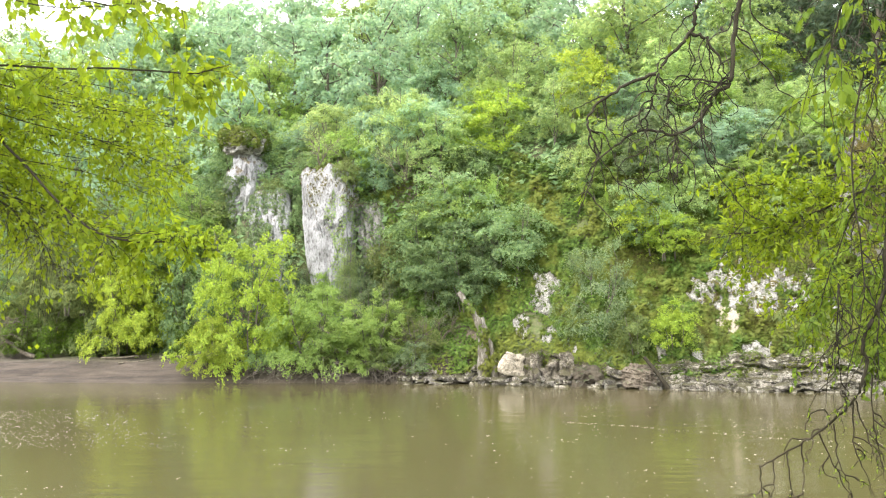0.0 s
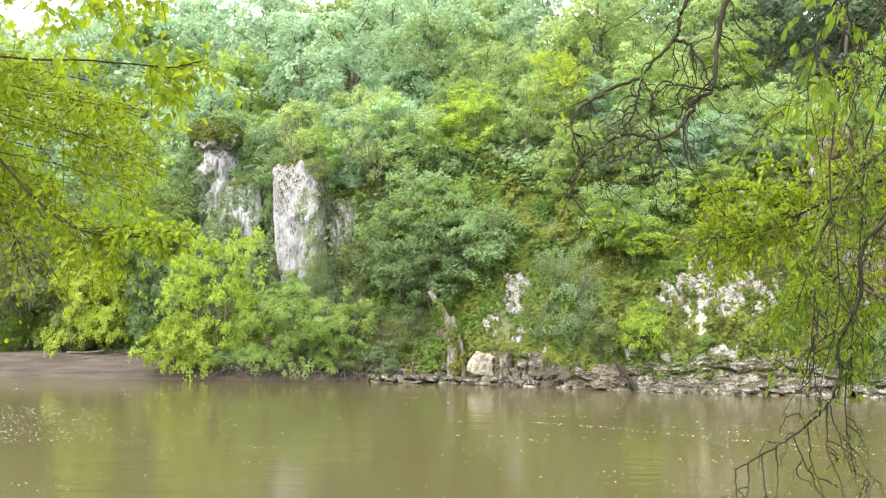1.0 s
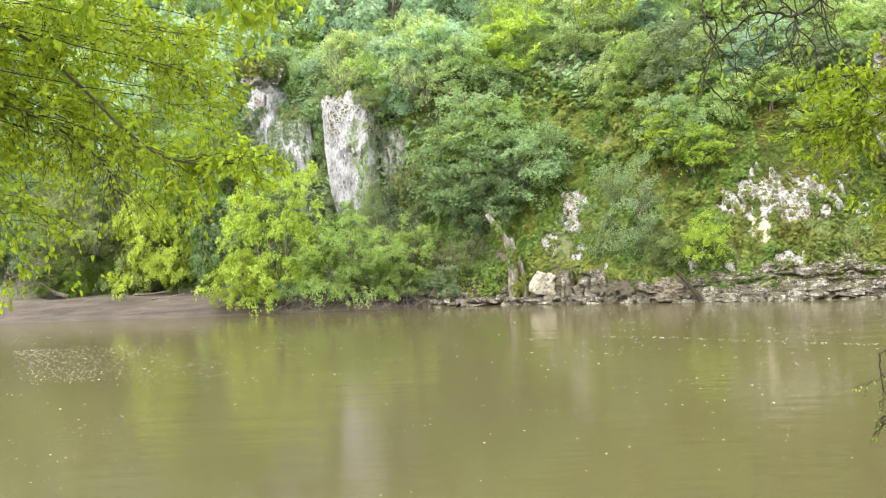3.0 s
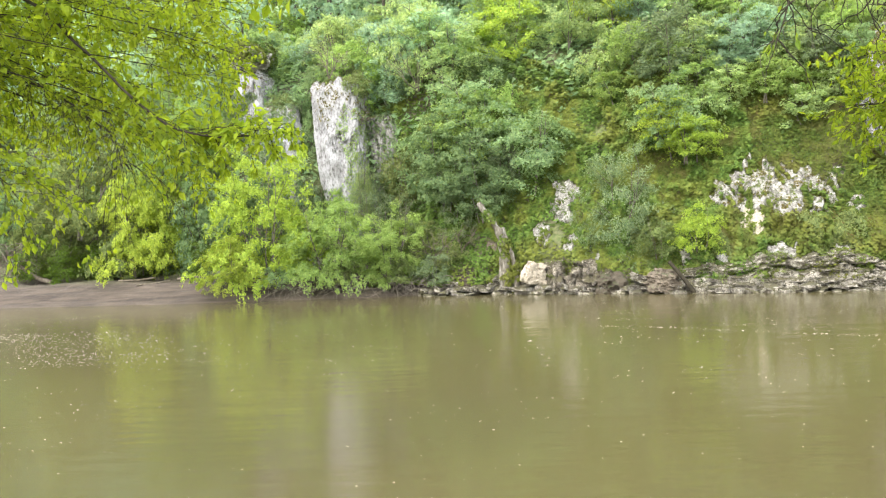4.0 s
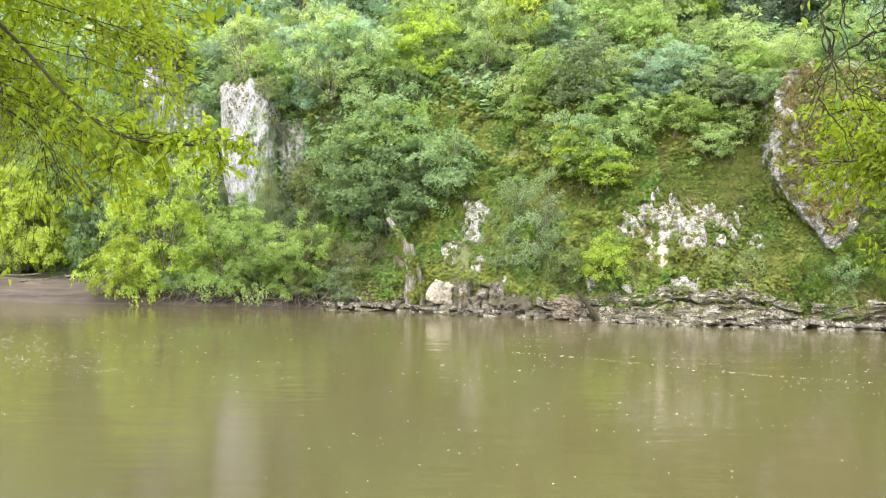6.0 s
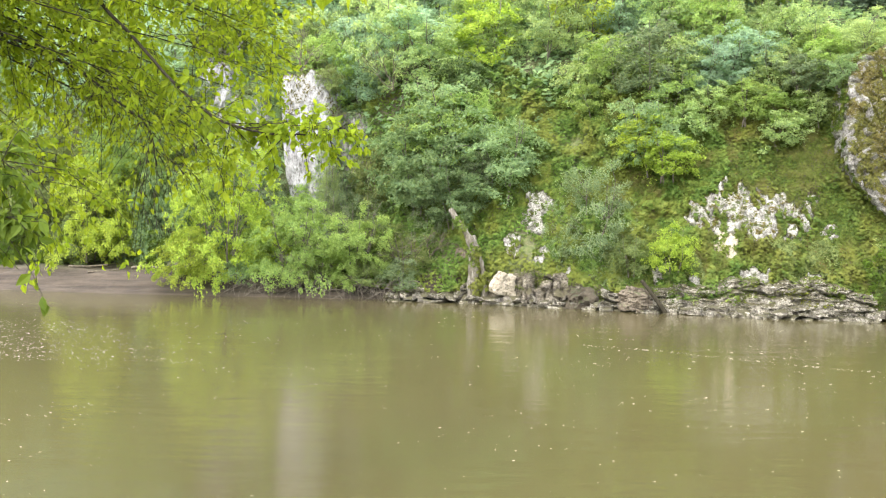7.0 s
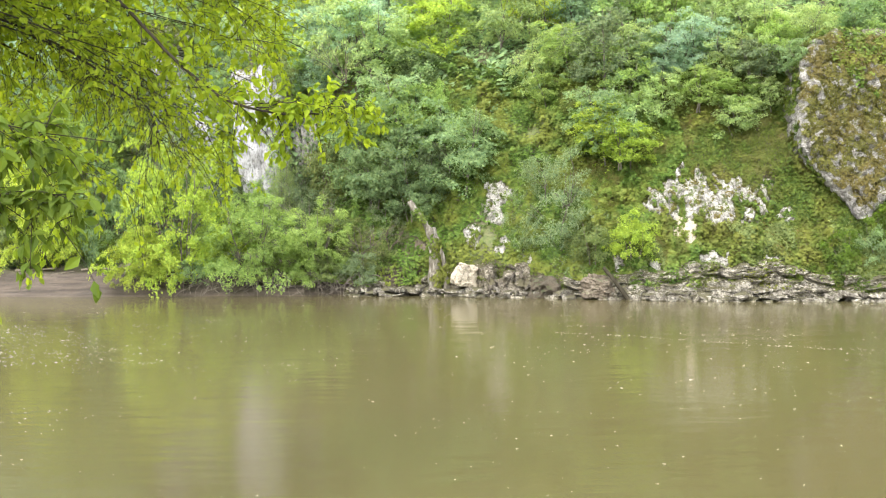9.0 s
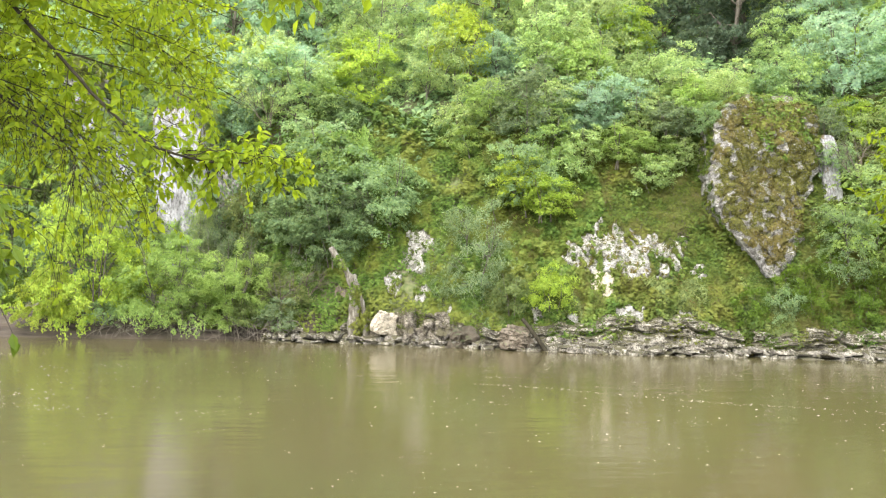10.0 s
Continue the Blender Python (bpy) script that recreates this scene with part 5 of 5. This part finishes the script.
def bare_shrub(at, height, spread, seed):
    """A leafless grey shrub: forking twigs rising from one foot."""
    rng = np.random.default_rng(seed)
    pieces = []

    def fork(p, d, ln, r, level):
        e = p + d * ln
        line = spline([p, (p + e) / 2 + rng.normal(size=3) * ln * 0.08, e], 3)
        pieces.append(tube(line, np.linspace(r, r * 0.6, len(line)), 4))
        if level:
            for _ in range(3):
                fork(line[int(rng.integers(3, len(line)))], unit(d + rng.normal(size=3) * 0.5), ln * rng.uniform(0.55, 0.8), r * 0.6, level - 1)

    for _ in range(4):
        fork(np.zeros(3), unit(np.array([rng.normal() * spread, rng.normal() * spread * 0.6, 1.0])), height * 0.42, 0.03, 3)
    v, f = joined(pieces)
    ob = part("bare_shrub", mesh_from("bare_shrub", v, [f]), DEADWOOD)
    ob.location = at
    tagged(ob, "leafless grey shrub among the leaves of the slope", "shrub", "bare shrubs on the slope")


for k, (at, h, w) in enumerate((((-8.5, 51.0, 11.6), 2.6, 0.3), ((-7.4, 50.9, 8.2), 2.4, 0.5), ((-3.6, 50.6, 10.6), 3.0, 0.4), ((-2.7, 45.7, 1.8), 1.7, 0.9), ((-1.4, 45.9, 2.0), 1.6, 0.9), ((22.7, 40.3, 7.8), 2.6, 0.9), ((2.6, 50.4, 9.4), 2.6, 0.5))):
    bare_shrub(at, h, w, 90 + k)


def dead_brush():
    rng = np.random.default_rng(4)
    pieces = []
    for k in range(150):
        a = rng.uniform(0, 6.28)
        st = np.array([rng.normal() * 0.8, rng.normal() * 0.5, rng.uniform(0.2, 2.6)])
        d = np.array([math.cos(a), math.sin(a) * 0.6, rng.uniform(-0.9, 0.4)])
        ln = rng.uniform(0.6, 1.6)
        line = spline([st, st + d * ln * 0.5 + rng.normal(size=3) * 0.1, st + d * ln + (0, 0, -0.25)], 3)
        pieces.append(tube(line, np.linspace(0.022, 0.008, len(line)), 3))
    v, f = joined(pieces)
    ob = part("dead_brush", mesh_from("dead_brush", v, [f]), DEADWOOD)
    ob.location = (-26.6, 50.6, 0.9)
    tagged(ob, "tangled grey dead brushwood at the back of the beach", "brushwood")


dead_brush()


# ---- the trees on the near bank ----
def grow(rng, line, count, length, droop, spread, start=0.25):
    """Twigs that leave a limb, each a short bent line."""
    out = []
    for _ in range(count):
        i = int(rng.uniform(start, 0.98) * (len(line) - 2))
        fwd = unit(line[i + 1] - line[i])
        d = unit(fwd * rng.uniform(0.2, 0.9) + rng.normal(size=3) * spread)
        ln = length * rng.uniform(0.5, 1.3)
        p = line[i]
        pts = [p, p + d * ln * 0.35 + (0, 0, -droop * ln * 0.05), p + d * ln * 0.7 + (0, 0, -droop * ln * 0.25), p + d * ln * 0.95 + (0, 0, -droop * ln * 0.6)]
        out.append(spline(pts, 3))
    return out


def curl(rng, line, count, length, start=0.2):
    """Bare twigs that arch away from a limb and hang down, kinked."""
    out = []
    for _ in range(count):
        i = int(rng.uniform(start, 0.98) * (len(line) - 2))
        p = line[i].copy()
        fwd = line[min(i + 2, len(line) - 1)] - line[i]
        ang = math.atan2(fwd[2], fwd[0]) + rng.choice((-1, 1)) * rng.uniform(0.4, 1.3)
        bend = rng.choice((-1, 1)) * rng.uniform(0.0, 0.22)
        steps = 11
        ln = length * rng.uniform(0.6, 1.8) / steps
        pts, dy = [p.copy()], rng.normal() * 0.2
        for k in range(steps):
            d = np.array([math.cos(ang), dy, math.sin(ang)])
            p = p + unit(d) * ln
            pts.append(p.copy())
            fall = (-1.57 - ang + math.pi) % (2 * math.pi) - math.pi
            ang += 0.24 * fall + bend + rng.normal() * 0.34
            dy += rng.normal() * 0.08
        out.append(spline(pts, 2))
    return out


def leaf_spots(rng, twigs, per, fall=0.5):
    b, ax = [], []
    for tw in twigs:
        for _ in range(per):
            s = rng.uniform(0.15, 1.0)
            i = min(int(s * (len(tw) - 1)), len(tw) - 2)
            fwd = unit(tw[i + 1] - tw[i])
            d = unit(fwd * 0.6 + rng.normal(size=3) * 0.6 + (0, 0, -fall))
            b.append(tw[i] + (tw[i + 1] - tw[i]) * rng.random())
            ax.append(d)
    return np.array(b), np.array(ax)


def single_leaf_meshes(material, slim):
    rng = np.random.default_rng(3)
    out = []
    for k in range(4):
        v, tri, quad = pointed_leaves(rng, np.zeros((1, 3)), np.array([[1.0, 0, 0]]), np.array([[0, 0, 1.0]]), 1.0, slim - 0.06 + 0.05 * k)
        v = v / v[2, 0]
        me = mesh_from("leaf", v, [tri, quad])
        me.materials.append(material)
        out.append(me)
    return out


def near_tree(name, label, base, trunk_pts, limbs, seed, leaf_mat, leaf_size, singles=0, slim=0.45):
    """limbs: (points, radius, twigs, twig length, droop, second twigs, leaves per twig, leaf fall, leaf size factor)."""
    rng = np.random.default_rng(seed)
    top = tagged(new(name), label, "tree")
    top.location = base
    off = np.array(base)
    line = spline(trunk_pts, 5) - off
    v, f = tube(line, np.linspace(0.24, 0.13, len(line)), 12)
    part("trunk", mesh_from("trunk", v, [f], True), BARK, top)
    bases, axes, sizes = [], [], []
    for pts, r, n1, ln, droop, n2, per, fall, *factor in limbs:
        main = spline(pts, 7) - off
        main[1:-1] += rng.normal(size=main[1:-1].shape) * 0.005
        w = np.linspace(0, 1, len(main))
        main[:, 2] += (0.015 if droop < 0 or r > 0.017 else 0.07) * np.sin(7 * w + pts[0][2] * 9 + pts[-1][0]) * np.sin(np.pi * w)
        pieces = [tube(main, np.linspace(r, r * 0.25, len(main)), 7)]
        tw = curl(rng, main, n1, ln) if droop < 0 else grow(rng, main, n1, ln, droop, 0.6)
        for t in tw:
            pieces.append(tube(t, np.linspace(0.0056, 0.0022, len(t)) if droop < 0 else np.linspace(max(r * 0.2, 0.0035), 0.002, len(t)), 4 if droop < 0 else 3))
        tw2 = []
        for t in tw:
            tw2 += curl(rng, t, n2, ln * 0.5) if droop < 0 else grow(rng, t, n2, ln * 0.5, droop, 0.6, 0.1)
        for t in tw2:
            pieces.append(tube(t, np.linspace(0.0035, 0.0018, len(t)), 3) if droop < 0 else tube(t[::2], np.linspace(0.0028, 0.0015, len(t[::2])), 3))
        v, f = joined(pieces)
        part("limb", mesh_from("limb", v, [f], True), BARK_DARK, top)
        if per:
            b, a = leaf_spots(rng, tw2 + tw, per, fall)
            bases.append(b)
            axes.append(a)
            sizes.append(np.full(len(b), leaf_size * (factor[0] if factor else 1.0)))
    b, a, sz = np.concatenate(bases), np.concatenate(axes), np.concatenate(sizes)
    nrm = np.array([0, -0.5, 0.9]) + rng.normal(size=b.shape) * 0.5
    # the foremost leaves stand as leaves of their own
    pick = np.zeros(len(b), bool)
    pick[rng.permutation(min(len(b), 3000))[:singles]] = True
    if singles:
        meshes = single_leaf_meshes(leaf_mat, slim)
        for p, d, u, q in zip(b[pick], a[pick], nrm[pick], sz[pick]):
            d = unit(d)
            w = unit(np.cross(u, d))
            u2 = np.cross(d, w)
            ob = part("leaf", meshes[int(rng.integers(4))], None, top)
            m = Matrix((d, w, u2)).transposed().to_4x4()
            ob.matrix_local = Matrix.Translation(p) @ m @ Matrix.Scale(q * rng.uniform(0.7, 1.25), 4)
    v, tri, quad = pointed_leaves(rng, b[~pick], a[~pick], nrm[~pick], sz[~pick], slim)
    ob = part("foliage", mesh_from("foliage", v, [tri, quad]), leaf_mat, top)
    ob["kind"] = "stuff"
    return top


def maple_limbs():
    """The leading limbs, then a fan of leafy side limbs that fills the crown over the water."""
    limbs = [([(-7.2, 8.4, 6.2), (-5.0, 9.4, 7.3), (-3.4, 9.8, 7.2), (-2.3, 9.8, 7.0), (-1.7, 9.8, 6.85)], 0.02, 26, 0.6, 0.4, 3, 4, 0.5, 1.7),
             ([(-7.5, 7.6, 5.3), (-5.2, 9.6, 6.5), (-3.9, 10, 6.42), (-2.14, 10, 6.29), (-1.45, 10, 6.23), (-0.95, 9.9, 6.3)], 0.02, 32, 0.7, 0.4, 3, 4, 0.45, 1.8),
             ([(-7.6, 7.2, 4.8), (-5.6, 9.5, 6.5), (-4.2, 10, 5.91), (-3.55, 10, 5.3), (-2.85, 10, 4.58), (-2.4, 10, 4.33), (-1.9, 10, 4.27), (-1.4, 9.9, 4.27)], 0.026, 40, 0.5, 0.3, 3, 6, 0.4, 1.25)]
    limbs += [([(-7.4, 7.8, 5.4), (-5.5, 10, 5.4), (-4.27, 10.5, 5.06), (-3.67, 10.5, 4.6), (-3.34, 10.2, 4.3), (-3.25, 10.2, 3.95)], 0.016, 46, 0.7, 0.9, 5, 1, 0.5),
              ([(-7.8, 6.6, 3.8), (-5.5, 8.6, 4.4), (-4.3, 9, 4.1), (-3.8, 9, 3.6)], 0.016, 30, 0.8, 0.6, 5, 6, 0.5),
              ([(-7.9, 6.3, 3.4), (-5.6, 6.8, 3.8), (-4.3, 7, 3.3), (-3.95, 7, 2.85), (-3.75, 7, 2.5)], 0.01, 14, 0.35, 0.9, 2, 4, 0.7)]
    limbs.append(([(-2.3, 9.97, 4.33), (-1.9, 9.9, 4.32), (-1.45, 9.85, 4.36), (-1.28, 9.8, 4.3)], 0.006, 16, 0.28, 0.8, 3, 5, 0.6))
    limbs.append(([(-6.8, 8.2, 6.6), (-3.6, 7.8, 6.75), (-2.04, 7.5, 6.32), (-1.22, 7.5, 6.22), (-0.83, 7.5, 6.2), (-0.57, 7.5, 6.12)], 0.009, 20, 0.3, 0.8, 1, 3, 0.7, 1.2))
    rng = np.random.default_rng(6)
    for k in range(28):
        y = rng.uniform(10.4, 13.0)
        z = rng.uniform(3.8, 6.3)
        reach = np.interp(z, (3.9, 4.4, 5.0, 5.7, 6.3), (-2.4, -1.6, -1.35, -1.3, -1.75)) - 0.25 * (y - 10)
        x = reach - rng.uniform(0.0, 1.0) - 1.9 * (k % 3 == 0)
        a = np.array([-7.3, 8.2, rng.uniform(4.8, 6.2)])
        e = np.array([x, y, z])
        limbs.append(([tuple(a), tuple(a * 0.55 + e * 0.45 + (0, 0, 0.5)), tuple(a * 0.22 + e * 0.78 + (0, 0, 0.3)), tuple(e)], 0.011, 20, 0.75, 0.3, 4, 7, 0.3))
    return limbs


near_tree("maple_tree", "yellow-green maple tree overhanging the near bank", (-8.2, 5.5, 0.4),
          [(-8.2, 5.5, 0.4), (-8.0, 6.2, 2.6), (-7.6, 7.2, 4.6), (-7.0, 8.6, 6.8)], maple_limbs(), 21, LEAF_NEAR, 0.08, 240, 0.56)

near_tree("bank_sapling", "shaded green sapling at the edge of the near bank", (-6.2, 4.6, 0.3),
          [(-6.2, 4.6, 0.3), (-6.0, 4.9, 2.0), (-5.6, 5.3, 3.6), (-5.3, 5.6, 4.6)],
          [([(-5.6, 5.3, 3.6), (-4.8, 5.8, 3.9), (-3.7, 6.0, 3.9), (-2.45, 6.0, 3.66)], 0.01, 54, 0.4, 0.5, 3, 6, 0.5),
           ([(-5.8, 5.1, 2.8), (-5.0, 5.7, 3.2), (-3.7, 6.0, 3.45), (-2.55, 6.0, 3.36)], 0.01, 50, 0.4, 0.5, 3, 6, 0.5)],
          39, LEAF_VINE, 0.085, 0, 0.55)

VINE_LIMBS = [([(6.8, 5.6, 5.9), (5.0, 5.65, 6.2), (4.0, 5.7, 5.85), (3.82, 5.7, 5.48), (3.76, 5.7, 5.22), (3.73, 5.7, 4.93), (3.63, 5.7, 4.86), (3.52, 5.7, 4.69), (3.36, 5.7, 4.6), (3.13, 5.7, 4.63), (2.96, 5.7, 4.53), (2.8, 5.7, 4.4)], 0.022, 15, 0.5, -1, 1, 0, 0.5),
              ([(5.0, 5.65, 6.2), (3.9, 5.7, 6.0), (3.54, 5.7, 5.5), (3.48, 5.7, 5.29), (3.3, 5.7, 5.08), (3.24, 5.7, 4.93), (3.2, 5.7, 4.77), (3.1, 5.7, 4.63)], 0.019, 10, 0.42, -1, 1, 1, 0.9, 1.3)]
VINE_LIMBS += [([(3.48, 5.7, 5.27), (3.59, 5.7, 5.21), (3.67, 5.7, 5.09), (3.71, 5.7, 4.93)], 0.013, 3, 0.3, -1, 1, 0, 0.5),
               ([(3.24, 5.7, 5.0), (3.0, 5.7, 4.92), (2.81, 5.7, 4.76), (2.79, 5.7, 4.61), (2.84, 5.7, 4.45), (2.7, 5.7, 4.05)], 0.013, 9, 0.35, -1, 1, 2, 0.9, 1.3),
               ([(3.36, 5.7, 4.6), (3.37, 5.7, 4.49), (3.36, 5.7, 4.3)], 0.01, 5, 0.3, -1, 1, 0, 0.5),
               ([(3.73, 5.7, 4.92), (3.46, 5.7, 4.95), (3.29, 5.7, 4.84)], 0.009, 4, 0.3, -1, 1, 0, 0.5)]
VINE_LIMBS += [([(6.6, 5.7, 6.3), (5.2, 5.7, 6.3), (4.62, 5.7, 5.5), (4.66, 5.7, 5.18), (4.67, 5.7, 4.93), (4.57, 5.7, 4.59)], 0.012, 16, 0.42, -1, 1, 3, 0.8, 1.25),
               ([(7.3, 5.6, 4.6), (5.6, 6.2, 4.35), (4.97, 6.3, 3.97), (4.89, 6.3, 3.56), (4.73, 6.3, 3.21), (4.74, 6.3, 3.04), (4.66, 6.3, 2.8), (4.51, 6.3, 2.63), (4.26, 6.3, 2.46), (3.99, 6.3, 2.31)], 0.021, 9, 0.2, -1, 1, 1, 0.6, 0.6)]
VINE_LIMBS += [([(6.8, 5.7, 6.2), (5.4, 6.2, 5.9), (4.85, 6.3, 5.2), (4.7, 6.3, 4.4), (4.75, 6.3, 3.6), (4.6, 6.3, 2.9)], 0.012, 16, 0.42, -1, 1, 4, 0.7),
               ([(7.2, 5.6, 4.4), (6.2, 6.6, 4.2), (5.75, 7.0, 3.7), (5.55, 7.0, 3.3), (5.5, 7.0, 3.0)], 0.012, 30, 0.45, 0.8, 3, 4, 0.6, 1.0),
               ([(7.0, 5.7, 6.0), (5.6, 6.6, 5.6), (5.2, 6.8, 4.9), (5.1, 6.8, 4.0), (5.0, 6.8, 3.2)], 0.012, 26, 0.5, 1.2, 3, 4, 0.7)]
VINE_LIMBS += [([(7.2, 5.6, 5.2), (5.2, 4.9, 5.8), (4.3, 4.7, 5.4), (4.05, 4.7, 4.9), (4.0, 4.7, 4.4)], 0.01, 16, 0.4, 0.9, 2, 4, 0.8, 1.7)]
for k, (x, z, dx, drop) in enumerate(((4.28, 2.48, -0.01, 0.75), (4.18, 2.41, 0.12, 0.6), (3.98, 2.32, 0.1, 0.55), (4.07, 2.36, -0.04, 0.5), (4.4, 2.54, 0.3, 0.75), (4.5, 2.61, 0.1, 0.7), (4.64, 2.77, 0.1, 0.95), (4.66, 2.77, 0.24, 0.6), (4.57, 3.6, -0.16, 1.05), (4.57, 3.6, -0.02, 0.6), (4.55, 3.25, 0.03, 0.55), (4.78, 2.95, 0.08, 0.9))):
    # strands that hang from the low limb
    VINE_LIMBS.append(([(x, 6.3, z), (x + dx * 0.3 + 0.03 * math.sin(5 * k), 6.3, z - drop * 0.35), (x + dx * 0.8 - 0.03 * math.sin(7 * k), 6.28, z - drop * 0.7), (x + dx, 6.26, z - drop)], 0.0058, 5, 0.17, -1, 2, 2, 0.4, 0.62))
VINE_LIMBS += [([(6.7, 6.2, 5.6), (5.3, 6.7, 4.7), (4.85, 6.7, 4.1), (4.6, 6.7, 3.6), (4.5, 6.7, 3.25)], 0.009, 26, 0.34, 0.9, 3, 5, 0.7, 1.3),
               ([(6.9, 6.1, 5.2), (5.5, 6.6, 4.5), (5.05, 6.6, 3.9), (4.95, 6.6, 3.3), (4.9, 6.6, 2.8)], 0.009, 26, 0.34, 0.9, 3, 5, 0.7, 1.3)]
near_tree("vine_tree", "near bank tree with bare looping twigs and hanging vines", (7.8, 5.2, 0.3),
          [(7.8, 5.2, 0.3), (7.7, 5.4, 2.6), (7.3, 5.6, 4.6), (6.6, 5.6, 6.4)],
          VINE_LIMBS,
          33, LEAF_VINE, 0.05)

ASH_LIMBS = [([(7.9, 7.6, 4.4), (6.6, 9.0, 4.8), (5.6, 9.5, 4.5), (5.0, 9.5, 4.25), (4.4, 9.5, 4.2)], 0.02, 56, 0.65, 0.15, 4, 10, 0.25),
             ([(8.0, 7.5, 4.1), (6.8, 8.8, 4.3), (6.0, 9.2, 3.9), (5.5, 9.3, 3.6), (5.2, 9.3, 3.4)], 0.02, 40, 0.55, 0.3, 4, 8, 0.35),
             ([(7.9, 7.6, 4.5), (6.6, 9.0, 5.0), (5.7, 9.6, 4.9), (5.1, 9.7, 4.75), (4.6, 9.7, 4.7)], 0.016, 34, 0.5, 0.2, 4, 8, 0.3)]
ASH_LIMBS += [([(8.0, 7.5, 4.1), (7.2, 8.8, 4.1), (6.6, 9.3, 3.7), (6.2, 9.4, 3.5), (6.0, 9.4, 3.3)], 0.02, 22, 0.5, 0.4, 3, 5, 0.4),
              ([(7.6, 7.9, 5.0), (6.6, 8.2, 5.7), (5.7, 8.2, 5.6), (5.3, 8.2, 5.2)], 0.016, 24, 0.6, 0.6, 4, 5, 0.5),
              ([(7.4, 8.2, 5.4), (5.0, 5.0, 6.3), (2.8, 3.2, 5.7), (1.6, 2.55, 4.85), (1.47, 2.5, 4.57)], 0.006, 7, 0.1, 0.9, 0, 2, 0.9, 2.3)]
near_tree("ash_sapling", "light green sapling leaning over the water from the near bank", (8.8, 6.4, -0.1),
          [(8.8, 6.4, -0.1), (8.5, 6.9, 2.0), (8.0, 7.5, 4.0), (7.4, 8.2, 5.4)],
          ASH_LIMBS,
          35, LEAF_ASH, 0.076, 90)


# ---- trees standing behind the viewpoint on the near bank ----
for k, (x, y, sc) in enumerate(((2.8, -4.6, 1.25), (9.5, -2.2, 1.3), (14.5, 1.0, 1.2))):
    plant("forest_tree", k, LEAF_FRESH, BARK, (x, y, 1.6), (sc, sc, sc * 1.2), 70 * k, "tall leafy tree on the near river bank", "near_bank_tree", "tree", "trees on the near bank")


# ---- foam on the water ----
def foam():
    rng = np.random.default_rng(2)
    xs, ys = [], []
    for _ in range(1000):
        cx, cy = rng.uniform(-24, 22), 8 + 32 * rng.random() ** 1.3
        k = int(rng.integers(1, 9))
        xs.append(cx + rng.normal(size=k) * 0.5)
        ys.append(cy + rng.normal(size=k) * 0.22)
    t = rng.random(320)
    xs.append(3.5 + t * 11 + rng.normal(size=320) * 0.1)
    ys.append(28.8 - 7.0 * t + rng.normal(size=320) * 0.09 + 0.25 * np.sin(t * 9))
    u, w = rng.random(1800) ** 1.5, rng.random(1800)
    xs.append(-17.5 + 5.2 * u + 6.0 * (1 - w) + rng.normal(size=1800) * 0.3)
    ys.append(23.5 + 9.5 * w + rng.normal(size=1800) * 0.2)
    x, y = np.concatenate(xs), np.concatenate(ys)
    n = len(x)
    a = np.arange(6) * np.pi / 3
    r = (0.004 + 0.014 * rng.random((n, 1)) ** 2.5) * rng.uniform(0.5, 1.2, (n, 6)) * np.clip(y / 24, 0.5, 1.15)[:, None]
    v = np.stack([x[:, None] + np.cos(a) * r * 2.6, y[:, None] + np.sin(a) * r, np.full((n, 6), 0.008)], -1).reshape(-1, 3)
    f = np.arange(6 * n).reshape(-1, 6)
    tagged(part("foam", mesh_from("foam", v, [f]), FOAM), "scattered white foam flecks drifting on the river", "foam", kind="stuff")


foam()
build_ledge()
